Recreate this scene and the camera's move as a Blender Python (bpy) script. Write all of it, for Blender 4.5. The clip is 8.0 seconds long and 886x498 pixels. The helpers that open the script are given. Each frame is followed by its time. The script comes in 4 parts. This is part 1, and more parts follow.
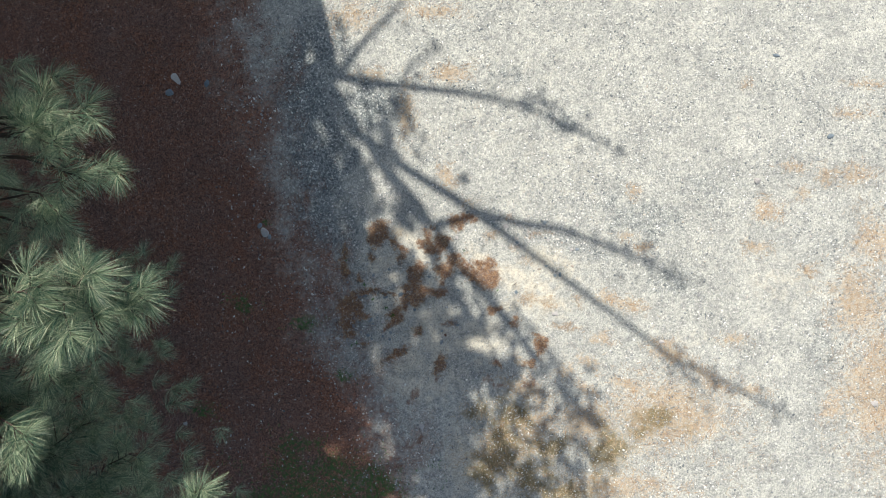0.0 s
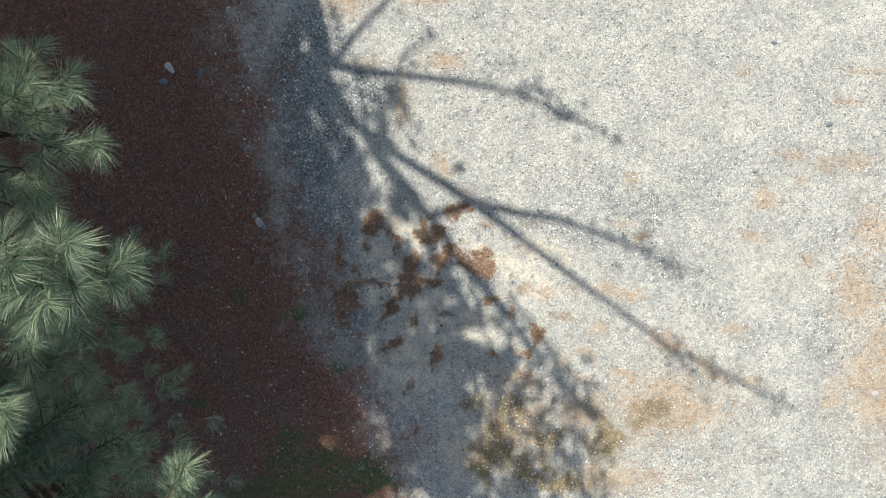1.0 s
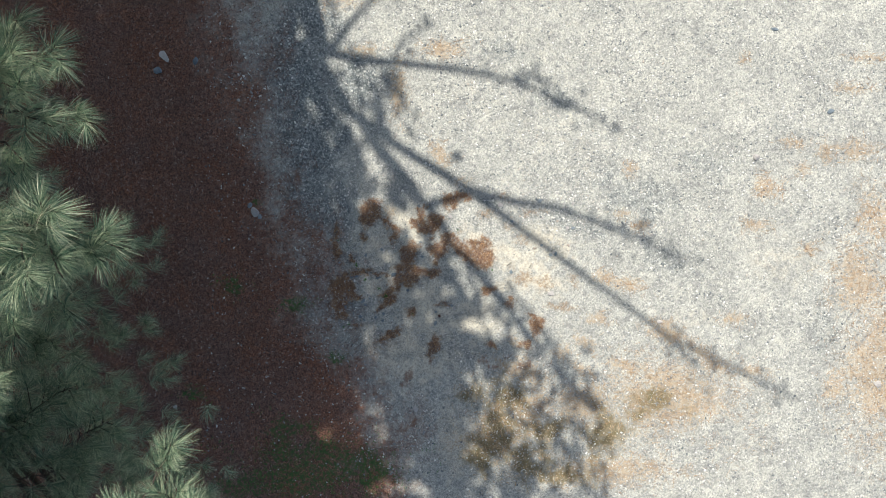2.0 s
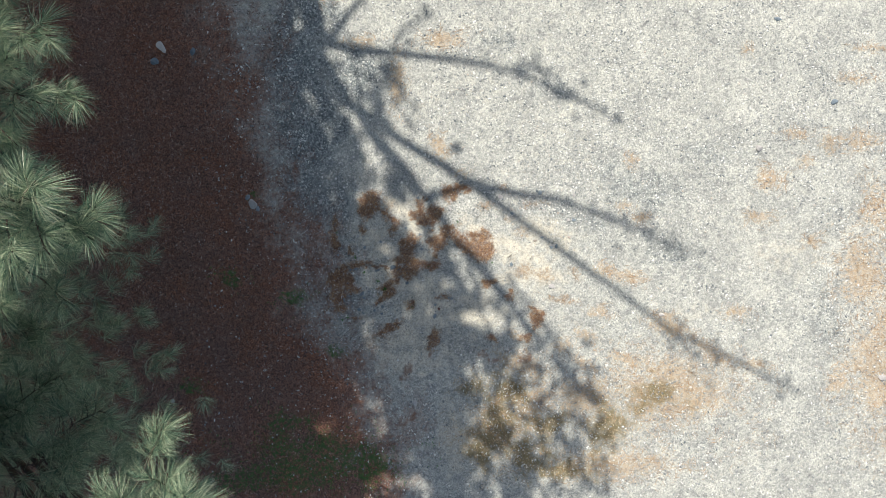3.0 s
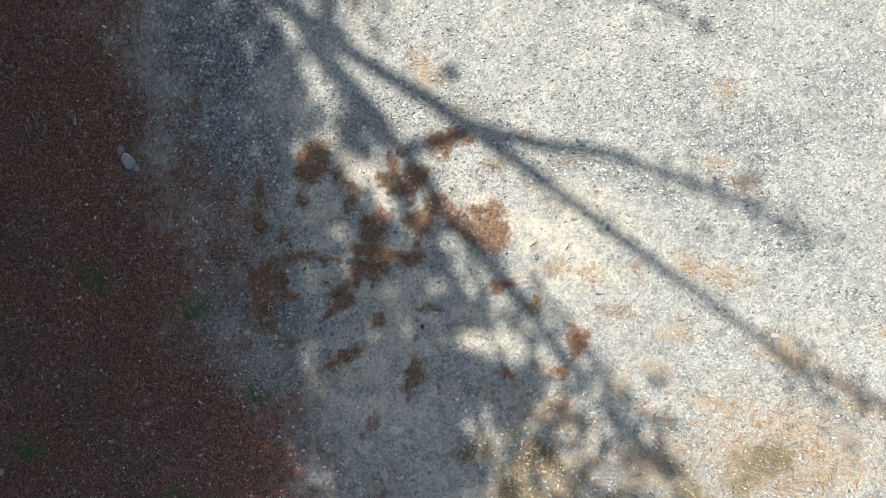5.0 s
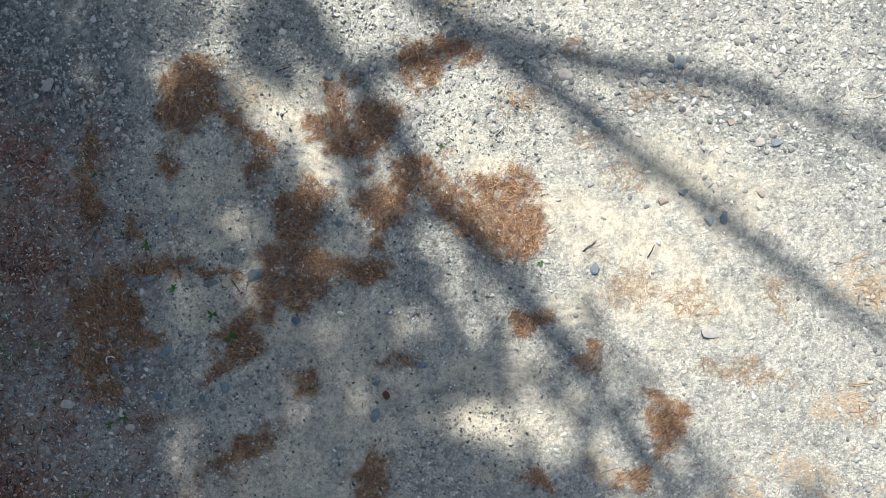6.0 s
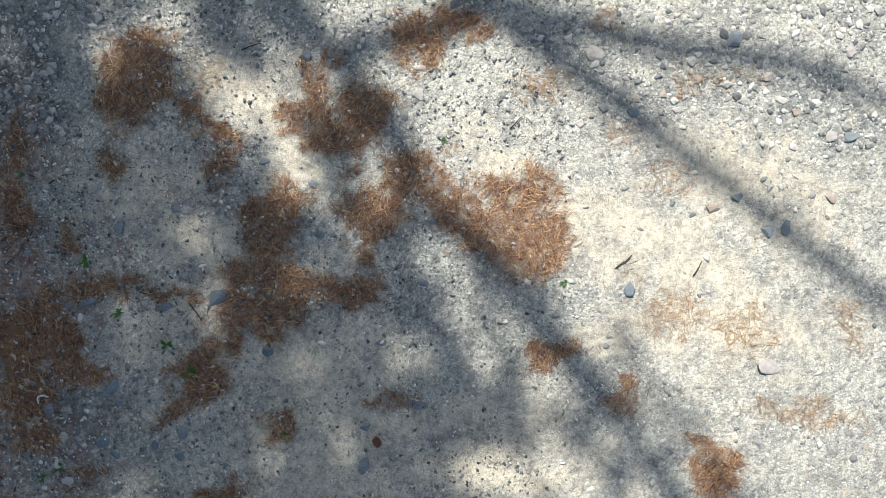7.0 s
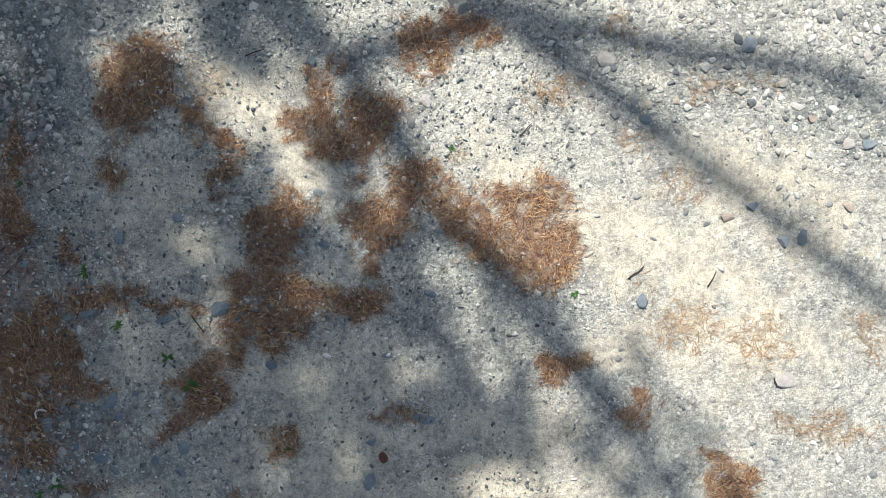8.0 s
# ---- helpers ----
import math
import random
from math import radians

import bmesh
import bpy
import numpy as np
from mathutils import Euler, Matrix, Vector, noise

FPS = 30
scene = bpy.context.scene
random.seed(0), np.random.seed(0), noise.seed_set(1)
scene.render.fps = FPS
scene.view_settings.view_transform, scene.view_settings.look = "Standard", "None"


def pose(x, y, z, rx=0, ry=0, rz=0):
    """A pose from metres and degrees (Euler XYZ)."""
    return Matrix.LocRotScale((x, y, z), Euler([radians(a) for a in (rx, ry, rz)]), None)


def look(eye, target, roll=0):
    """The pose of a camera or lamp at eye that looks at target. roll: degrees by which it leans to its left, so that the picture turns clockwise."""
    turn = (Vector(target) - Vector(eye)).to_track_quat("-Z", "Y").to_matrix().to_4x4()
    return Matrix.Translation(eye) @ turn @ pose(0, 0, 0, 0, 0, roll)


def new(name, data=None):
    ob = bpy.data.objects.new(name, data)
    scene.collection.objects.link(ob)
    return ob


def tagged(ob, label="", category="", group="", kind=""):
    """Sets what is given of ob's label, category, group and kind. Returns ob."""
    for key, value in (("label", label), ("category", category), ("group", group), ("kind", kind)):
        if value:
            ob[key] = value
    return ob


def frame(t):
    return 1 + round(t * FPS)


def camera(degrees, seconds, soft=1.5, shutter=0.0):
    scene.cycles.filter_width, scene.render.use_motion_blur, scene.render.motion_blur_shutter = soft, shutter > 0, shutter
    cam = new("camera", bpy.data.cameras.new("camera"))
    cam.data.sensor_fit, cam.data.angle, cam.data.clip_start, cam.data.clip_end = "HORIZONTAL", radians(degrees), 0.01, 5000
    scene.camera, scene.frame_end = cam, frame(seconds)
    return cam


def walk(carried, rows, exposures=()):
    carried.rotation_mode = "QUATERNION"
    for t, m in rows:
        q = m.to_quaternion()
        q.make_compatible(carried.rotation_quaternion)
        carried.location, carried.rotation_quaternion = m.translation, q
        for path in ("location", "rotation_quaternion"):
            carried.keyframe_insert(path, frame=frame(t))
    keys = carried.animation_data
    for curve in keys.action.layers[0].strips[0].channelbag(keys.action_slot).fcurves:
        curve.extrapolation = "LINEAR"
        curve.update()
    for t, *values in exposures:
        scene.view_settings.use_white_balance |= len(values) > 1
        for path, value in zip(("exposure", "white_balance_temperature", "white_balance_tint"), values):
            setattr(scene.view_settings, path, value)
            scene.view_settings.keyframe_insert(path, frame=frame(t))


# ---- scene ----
cam = camera(75.9, 8.0, soft=0.7)
# seconds, x, y, z in metres, then the turn in degrees of a camera that looks straight down
PATH = [
    (0, 0.002, 0.301, 5.992, -1.42, -0.40, 0.00),
    (0.5, 0.027, 0.252, 5.975, -1.41, -0.28, -0.04),
    (1, 0.062, 0.185, 5.949, -1.35, -0.25, -0.10),
    (1.5, 0.078, 0.124, 5.920, -1.31, -0.26, -0.20),
    (3, 0.101, -0.016, 5.838, -1.24, -0.15, -0.32),
    (3.5, 0.062, -0.054, 5.788, -1.14, -0.26, -0.32),
    (4, 0.070, -0.122, 5.513, -0.88, -0.20, -0.33),
    (4.5, 0.136, -0.173, 4.657, -0.79, -0.03, -0.36),
    (4.7, 0.171, -0.188, 4.275, -0.77, 0.04, -0.36),
    (5.8, 0.257, -0.214, 2.296, -0.81, -0.16, 0.09),
    (6, 0.267, -0.201, 2.032, -0.92, -0.17, 0.08),
    (6.5, 0.263, -0.160, 1.704, -1.43, -0.26, 0.14),
    (7, 0.255, -0.135, 1.673, -1.67, -0.33, 0.14),
    (7.5, 0.238, -0.137, 1.651, -1.56, -0.32, 0.12),
    (8, 0.235, -0.118, 1.632, -1.27, -0.24, 0.10),
]
walk(cam, [(t, pose(x, y, z, rx, ry, rz)) for t, x, y, z, rx, ry, rz in PATH], exposures=((0.0, 0.27), (8.0, 0.3)))

# ---- light: a high sun from behind the trees, clear sky ----
SUN_FALL = Vector((0.265, -0.73, -1.0))  # the way the sunlight travels, per metre of height


def cast_from(gx, gy, h):
    """The place at height h whose shadow falls on the ground at gx, gy."""
    return Vector((gx - SUN_FALL.x * h, gy - SUN_FALL.y * h, h))


world = bpy.data.worlds.new("sky")
scene.world = world
world.use_nodes = True
sky = world.node_tree.nodes.new("ShaderNodeTexSky")
sky.sky_type = 'NISHITA'
sky.sun_disc = False
sky.dust_density = 2.0
sky.air_density = 1.0
sky.ozone_density = 0.0
sky.sun_elevation = math.atan2(1.0, math.hypot(SUN_FALL.x, SUN_FALL.y))
sky.sun_rotation = math.atan2(-SUN_FALL.x, -SUN_FALL.y)
back = world.node_tree.nodes["Background"]
back.inputs["Strength"].default_value = 0.105
world.node_tree.links.new(sky.outputs["Color"], back.inputs["Color"])
sun = new("sun", bpy.data.lights.new("sun", 'SUN'))
sun.data.energy = 5.0
sun.data.angle = radians(0.47)
sun.data.color = (1.09, 0.99, 0.905)
sun.matrix_world = look((-2.65, 7.3, 10), (0, 0, 0))


# ---- the plan, in metres ----
# mats of fallen needles on the open gravel: x, y, half length, half width, turn
LITTER_OPEN = [
    (0.496, -0.107, 0.101, 0.107, 0), (0.541, -0.004, 0.049, 0.058, 0), (0.553, -0.204, 0.068, 0.068, 0),
    (0.417, -0.029, 0.055, 0.032, 0), (0.598, -0.139, 0.036, 0.045, 0), (0.187, 0.058, 0.078, 0.042, -20),
    (0.252, -0.002, 0.075, 0.052, -35), (0.337, -0.115, 0.091, 0.045, -25), (0.434, -0.185, 0.058, 0.039, -40),
    (0.195, 0.411, 0.071, 0.052, 0), (0.367, 0.476, 0.068, 0.032, 10), (0.163, 0.459, 0.058, 0.039, 0),
    (0.259, 0.494, 0.089, 0.029, 0), (0.539, -0.508, 0.036, 0.036, 0), (0.615, -0.49, 0.071, 0.021, 8),
    (0.801, -0.605, 0.029, 0.062, -10), (1.092, -0.838, 0.062, 0.042, 0), (1.028, -0.749, 0.042, 0.021, 0),
]
# narrow drifts of needles
LITTER_DRIFT = [
    (-0.405, -0.959, 0.101, 0.024, 40), (-0.212, -0.714, 0.048, 0.028, 0), (0.032, -1.061, 0.028, 0.061, -15),
    (0.631, -1.081, 0.069, 0.028, -20), (1.078, -0.856, 0.053, 0.053, 0), (0.977, -1.061, 0.053, 0.032, 0),
    (-0.002, -1.139, 0.042, 0.148, -10), (-0.489, -0.973, 0.13, 0.028, 35), (-0.26, -1.394, 0.037, 0.12, -30),
    (0.578, -1.26, 0.12, 0.037, -30), (0.949, -1.285, 0.093, 0.065, 0), (1.067, -0.89, 0.037, 0.093, 0),
    (-0.264, -1.908, 0.139, 0.028, 30),
]
# needles strewn thinly
LITTER_THIN = [
    (0.558, 0.297, 0.068, 0.042, 0), (0.616, 0.323, 0.029, 0.016, 0), (0.786, 0.15, 0.029, 0.036, 0),
    (0.933, 0.037, 0.052, 0.029, 0), (0.938, -0.37, 0.081, 0.058, 0), (1.161, -0.419, 0.058, 0.062, 0),
    (1.353, -0.673, 0.068, 0.036, 0), (1.224, -0.659, 0.042, 0.023, 0), (1.465, -0.37, 0.045, 0.029, 0),
    (1.49, -0.452, 0.029, 0.032, 0), (1.469, -0.699, 0.049, 0.029, 0), (0.998, 0.305, 0.029, 0.021, 0),
    (1.079, 0.315, 0.036, 0.026, 0), (1.176, 0.321, 0.042, 0.013, 0), (0.734, 0.48, 0.049, 0.036, 0),
    (0.832, -0.236, 0.016, 0.029, 0), (-0.47, 0.31, 0.023, 0.058, 0), (-0.421, 0.329, 0.021, 0.042, 0),
    (0.303, 0.116, 0.029, 0.015, 0),
]
LITTER_MIDDLE = [
    (0.029, 0.239, 0.075, 0.075, 0), (-0.036, 0.157, 0.075, 0.049, 0), (-0.119, 0.279, 0.036, 0.075, 0),
    (-0.103, 0.372, 0.026, 0.036, 0), (-0.174, 0.199, 0.049, 0.036, 0), (-0.088, 0.122, 0.058, 0.029, 0),
    (-0.634, 0.31, 0.091, 0.075, 0), (-0.69, 0.285, 0.045, 0.094, 0), (-0.613, 0.409, 0.071, 0.049, 0),
    (-0.658, 0.236, 0.075, 0.039, 0), (-0.487, 0.23, 0.029, 0.021, 0), (-0.407, 0.166, 0.058, 0.042, 0),
    (-0.359, 0.14, 0.036, 0.026, 0), (-0.403, 0.034, 0.036, 0.055, 0), (-0.231, -0.092, 0.071, 0.078, 0),
    (-0.267, -0.16, 0.049, 0.065, 0), (-0.214, -0.024, 0.049, 0.039, 0), (0.025, -0.062, 0.084, 0.049, 0),
    (-0.02, 0.019, 0.029, 0.036, 0),
]
# the needle mat in the shade
LITTER_SHADE = [
    (0.109, -0.01, 0.036, 0.058, 0), (0.054, -0.117, 0.052, 0.045, 0), (0.035, -0.182, 0.028, 0.036, 0),
    (-0.267, -0.254, 0.094, 0.052, 0), (-0.248, -0.345, 0.078, 0.075, 0), (-0.121, -0.299, 0.127, 0.036, -8),
    (0.012, -0.329, 0.062, 0.029, 0), (-0.348, -0.261, 0.062, 0.029, 0), (-0.333, -0.376, 0.062, 0.052, 0),
    (-0.268, -0.42, 0.058, 0.029, 0), (0.033, -0.283, 0.042, 0.023, 0), (-0.412, -0.483, 0.058, 0.078, 0),
    (-0.478, -0.581, 0.081, 0.065, 30), (-0.547, -0.676, 0.058, 0.029, 20), (-0.379, -0.43, 0.036, 0.045, 0),
    (-0.221, -0.712, 0.042, 0.026, 0), (-0.26, -0.755, 0.023, 0.021, 0), (0.109, -0.64, 0.062, 0.011, 5),
]
LITTER_CORNER = [
    (-0.9, -0.356, 0.091, 0.045, 30), (-0.786, -0.32, 0.075, 0.026, 0), (-0.963, -0.421, 0.091, 0.058, 0),
    (-0.951, -0.503, 0.091, 0.058, 0), (-0.85, -0.486, 0.026, 0.075, 0), (-0.786, -0.552, 0.075, 0.021, -10),
    (-0.734, -0.303, 0.058, 0.016, 0), (-0.592, -0.303, 0.091, 0.015, -12), (-0.492, -0.329, 0.058, 0.015, -10),
    (-0.969, -0.634, 0.075, 0.058, 0), (-0.938, -0.732, 0.058, 0.045, 0), (-0.991, 0.036, 0.045, 0.107, 0),
    (-0.845, -0.141, 0.029, 0.045, 0), (-0.989, 0.141, 0.029, 0.045, 0), (-0.793, -0.848, 0.045, 0.021, 0),
    (-0.701, 0.069, 0.029, 0.042, 0), (-0.993, -0.125, 0.039, 0.065, 0),
]
# needles and rust-coloured sand scattered farther out
TAN_FAR = [
    (2.49, -1.65, 0.656, 0.417, -10), (4.66, -1.35, 0.417, 0.775, 0), (4.60, 0.28, 0.268, 0.298, 0),
    (3.74, 1.02, 0.16, 0.07, -5), (4.10, 0.93, 0.12, 0.10, 0), (4.42, 1.02, 0.11, 0.07, 0), (3.46, 0.55, 0.143, 0.131, 0), (3.84, 0.73, 0.089, 0.072, 0),
    (4.54, 1.88, 0.238, 0.048, 0), (3.23, 1.88, 0.083, 0.072, 0), (4.18, -1.53, 0.119, 0.167, 0),
    (1.99, 0.28, 0.119, 0.048, 0), (2.05, 0.75, 0.072, 0.083, 0), 
    (2.36, -0.95, 0.179, 0.072, -25), 
    (0.86, -1.04, 0.143, 0.072, -50), (2.97, -1.29, 0.238, 0.083, -20), (2.06, -0.44, 0.179, 0.083, -10),
]
TAN_NEAR = [
    (0.08, 0.93, 0.083, 0.155, 30), (-0.34, 1.58, 0.083, 0.298, 0), (-0.69, 1.99, 0.179, 0.060, 0),
    (0.14, 1.99, 0.238, 0.119, 0), 
    (1.58, -1.71, 0.358, 0.298, 0), (1.58, -1.34, 0.179, 0.060, -30), (0.92, -1.34, 0.358, 0.119, -30),
    (4.46, -0.38, 0.298, 0.358, 0), (1.04, -1.77, 0.298, 0.238, 0), (1.89, -2.38, 0.715, 0.179, 0),
    (0.62, -1.95, 0.358, 0.298, -20), (0.32, 0.63, 0.095, 0.072, 0), (-0.04, 2.64, 0.298, 0.083, 0),
    (-0.92, 2.61, 0.238, 0.179, 0),
]
TAN_SPOT = [
    
    (1.70, -0.80, 0.143, 0.083, 0), (2.00, -1.29, 0.215, 0.083, -20),
    (2.48, -0.95, 0.262, 0.095, -30), (2.79, -1.14, 0.262, 0.072, -30), (3.33, -1.35, 0.203, 0.083, -10),
    (4.31, 1.59, 0.203, 0.060, 0), (3.37, 0.16, 0.143, 0.083, 0), (3.92, -0.08, 0.107, 0.072, 0),
    (4.38, 0.93, 0.215, 0.095, 0), (1.82, -0.38, 0.203, 0.083, -20), (1.34, -1.13, 0.143, 0.095, 0),
    (2.17, 0.16, 0.119, 0.060, 0), (3.14, -0.80, 0.143, 0.072, 0),
    (2.31, -1.41, 0.238, 0.095, -10), (1.58, -1.04, 0.155, 0.083, -30),
]
# low green growth
MOSS = [
    (-1.42, -2.34, 0.834, 0.358, 8), (-0.76, -2.37, 0.536, 0.268, 0), (-1.97, -2.52, 0.477, 0.179, 0),
    (-1.54, -1.94, 0.358, 0.149, 10), (-2.49, -1.55, 0.167, 0.107, 0), (-1.00, -1.19, 0.131, 0.083, 0),
    (-2.07, -0.44, 0.149, 0.119, 0), (-1.82, 0.43, 0.072, 0.060, 0), (-1.41, -0.65, 0.179, 0.107, 0),
]
# fine pale sand with few stones
SAND = [
    (3.56, -0.2, 0.536, 0.358, 0), (0.5, -0.86, 0.358, 0.238, -30), (-0.1, -0.68, 0.358, 0.298, 0),
    (-0.28, -1.1, 0.4, 0.4, 0), (1.21, -0.02, 0.298, 0.179, -30), (-0.32, 0.28, 0.2, 0.13, -25),
    (2.66, -0.8, 0.358, 0.119, 0), (0.2, -2.05, 0.179, 0.45, 0), (1.89, -1.95, 0.238, 0.179, 0),
    (-0.52, -0.44, 0.238, 0.179, 0), (-0.62, -0.02, 0.22, 0.14, 0), (-0.48, -0.17, 0.2, 0.1, -20),
]
SAND_NEAR = [
    (0.80, -0.14, 0.276, 0.146, -20), (1.13, -0.45, 0.292, 0.179, 0), (1.27, 0.04, 0.146, 0.081, -20),
    (-0.30, 0.27, 0.20, 0.12, -25), (0.43, 0.07, 0.146, 0.097, -40), (1.00, -0.25, 0.227, 0.097, 0),
    (-0.02, -0.22, 0.097, 0.065, 0), (0.76, -0.45, 0.130, 0.081, 0), (-0.12, -0.54, 0.30, 0.16, 0),
    (-0.60, 0.02, 0.20, 0.12, 0), (-0.48, -0.16, 0.20, 0.10, -20), (-0.18, 0.06, 0.10, 0.14, 0),
    (0.0, -0.72, 0.35, 0.16, 0), (0.55, -0.70, 0.16, 0.12, -40),
]
# gaps in the crown, as they fall on the ground
SUNNY = [
    (-0.31, 0.28, 0.150, 0.100, -30), (-0.41, 0.34, 0.075, 0.05, -30), (-0.54, 0.49, 0.081, 0.073, -40), (-0.71, 0.52, 0.041, 0.041, 0),
    (-0.21, 0.12, 0.078, 0.101, 20), (-0.20, -0.02, 0.05, 0.08, 0), (0.04, 0.0, 0.06, 0.05, 0), 
    (-0.49, -0.15, 0.10, 0.035, -28), (-0.54, 0.07, 0.05, 0.035, 0),
    (0.40, -0.43, 0.107, 0.075, -45), (0.57, -0.63, 0.123, 0.094, -40), (0.43, -0.85, 0.12, 0.08, -30),
    (0.91, -0.74, 0.065, 0.042, -20), (-0.04, -0.74, 0.032, 0.042, 0), (0.32, -0.32, 0.042, 0.029, 0),
    (0.17, 0.51, 0.032, 0.032, 0), (0.69, -0.92, 0.08, 0.06, -40),
]
SUNNY_FAR = [
    (0.95, -1.74, 0.179, 0.143, 0), (0.83, -1.95, 0.179, 0.107, 0), (-1.28, 2.25, 0.107, 0.179, 0),
    (-0.92, 2.58, 0.143, 0.238, -20), (-0.63, 0.81, 0.107, 0.238, 35), (-0.13, 0.78, 0.083, 0.298, 42),
    (-0.81, 1.17, 0.048, 0.179, 40), (-0.87, 1.67, 0.072, 0.060, 0), (1.22, -2.01, 0.238, 0.179, 0),
    (1.34, -1.59, 0.179, 0.131, 0), (-0.57, 1.82, 0.131, 0.048, 0),
]
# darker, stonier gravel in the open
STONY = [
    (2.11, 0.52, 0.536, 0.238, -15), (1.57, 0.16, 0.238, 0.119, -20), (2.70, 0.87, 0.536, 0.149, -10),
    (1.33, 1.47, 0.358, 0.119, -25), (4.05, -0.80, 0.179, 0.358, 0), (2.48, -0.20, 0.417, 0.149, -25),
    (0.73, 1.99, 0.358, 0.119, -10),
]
# dark slaty gravel under the trees, its colour darkened further to carry tree shade
STONY_AND_SHADE = [
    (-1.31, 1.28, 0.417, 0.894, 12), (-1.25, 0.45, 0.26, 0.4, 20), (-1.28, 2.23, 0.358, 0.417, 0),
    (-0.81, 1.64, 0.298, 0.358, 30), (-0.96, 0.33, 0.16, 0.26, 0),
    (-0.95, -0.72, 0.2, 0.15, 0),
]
# low olive dry grass
DRY_GRASS = [
    (0.65, -1.95, 0.298, 0.328, -20), (0.95, -2.28, 0.417, 0.226, 0), (1.80, -2.01, 0.238, 0.238, 0),
    (1.41, -2.44, 0.358, 0.119, 0), (0.44, -1.58, 0.179, 0.119, 0), (0.77, -1.62, 0.328, 0.209, 0),
    (0.56, -2.25, 0.238, 0.238, 0), (1.22, -1.95, 0.238, 0.179, 0), (2.31, -1.68, 0.358, 0.238, 0),
]
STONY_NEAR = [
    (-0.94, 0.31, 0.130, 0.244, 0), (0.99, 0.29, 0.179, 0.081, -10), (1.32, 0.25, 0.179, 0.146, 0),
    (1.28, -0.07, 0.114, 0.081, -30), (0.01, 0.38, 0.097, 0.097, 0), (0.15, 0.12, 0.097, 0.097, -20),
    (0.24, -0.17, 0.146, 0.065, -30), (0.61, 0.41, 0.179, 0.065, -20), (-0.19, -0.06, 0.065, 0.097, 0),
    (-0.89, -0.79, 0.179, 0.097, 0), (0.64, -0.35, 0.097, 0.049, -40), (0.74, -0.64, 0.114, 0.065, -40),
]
# blue-grey slates: x, y, half length, half width, turn
SLATE = [
    (-0.401, -0.329, 0.026, 0.023, 0), (-0.784, -0.341, 0.023, 0.016, 20), (-0.725, -0.597, 0.032, 0.016, 50),
    (-0.561, -0.360, 0.023, 0.011, 15), (-0.836, -0.352, 0.015, 0.013, 0), (0.187, -0.651, 0.042, 0.013, -8),
    (0.822, -0.303, 0.018, 0.021, 0), (-0.519, -0.805, 0.016, 0.013, 0), (-0.121, 0.009, 0.013, 0.011, 0),
    (-0.266, 0.073, 0.015, 0.011, 0), (-0.688, -0.122, 0.016, 0.016, 0), (-0.144, 0.386, 0.019, 0.015, 0),
    (0.235, -0.104, 0.013, 0.010, 0), (1.114, 0.430, 0.024, 0.021, 0), (0.825, 0.221, 0.016, 0.015, 0),
    (1.137, -0.029, 0.018, 0.013, 0), (1.228, -0.126, 0.016, 0.018, 0), (1.285, -0.118, 0.013, 0.019, -10),
    (1.460, 0.150, 0.019, 0.016, 0),
]
SLATE_SHADE = [
    (-0.256, -0.489, 0.015, 0.018, 0), (-0.509, -0.735, 0.015, 0.016, 0), (-0.595, -0.768, 0.011, 0.015, -20),
    (-0.750, -0.760, 0.016, 0.015, 0), (-0.710, -0.801, 0.018, 0.011, -30), (-0.908, -0.662, 0.016, 0.026, 0),
    (-0.862, -0.624, 0.013, 0.011, 0), (0.029, -0.843, 0.016, 0.026, 0), (0.034, -0.719, 0.015, 0.013, 0),
    (-0.340, -0.349, 0.026, 0.011, 20), (-0.700, -0.645, 0.013, 0.011, 0), (-0.603, -0.719, 0.011, 0.010, 0),
    (0.083, -0.464, 0.013, 0.008, 0), (-0.824, -0.726, 0.011, 0.013, 0), (-0.652, -0.578, 0.011, 0.008, 0),
    (-0.105, -0.143, 0.015, 0.010, 0), (-0.526, -0.065, 0.019, 0.013, -20), (0.203, -0.283, 0.019, 0.011, -10),
    (-0.963, -0.203, 0.015, 0.011, 0),
]
PALE = [
    (-0.908, -0.524, 0.015, 0.011, -10), (-0.741, -0.561, 0.013, 0.008, -10), (-0.592, -0.624, 0.015, 0.013, 0),
    (-0.379, -0.389, 0.011, 0.006, -10), (-0.159, -0.548, 0.008, 0.011, -20), (0.186, 0.275, 0.015, 0.019, 30),
    (0.202, 0.351, 0.015, 0.011, 0), (0.711, 0.392, 0.023, 0.019, 0), (1.226, -0.536, 0.028, 0.026, 0),
    (1.149, 0.254, 0.016, 0.011, -10), (1.403, 0.150, 0.015, 0.015, 0), (0.228, -0.684, 0.011, 0.019, 0),
    (0.955, 0.229, 0.013, 0.011, 0), (-0.907, 0.328, 0.011, 0.010, 0), (-0.950, 0.168, 0.013, 0.011, 0),
    (0.861, 0.401, 0.011, 0.010, 0), (0.664, 0.188, 0.011, 0.010, 0), (0.979, 0.269, 0.010, 0.013, 0),
    (1.463, 0.399, 0.015, 0.019, 0),
]
WARM = [
    (1.064, -0.062, 0.019, 0.016, 0), (1.414, -0.029, 0.015, 0.013, 0), (1.299, 0.222, 0.013, 0.010, 0),
    (1.011, 0.318, 0.011, 0.013, 0), (0.734, 0.501, 0.016, 0.010, 0),
]
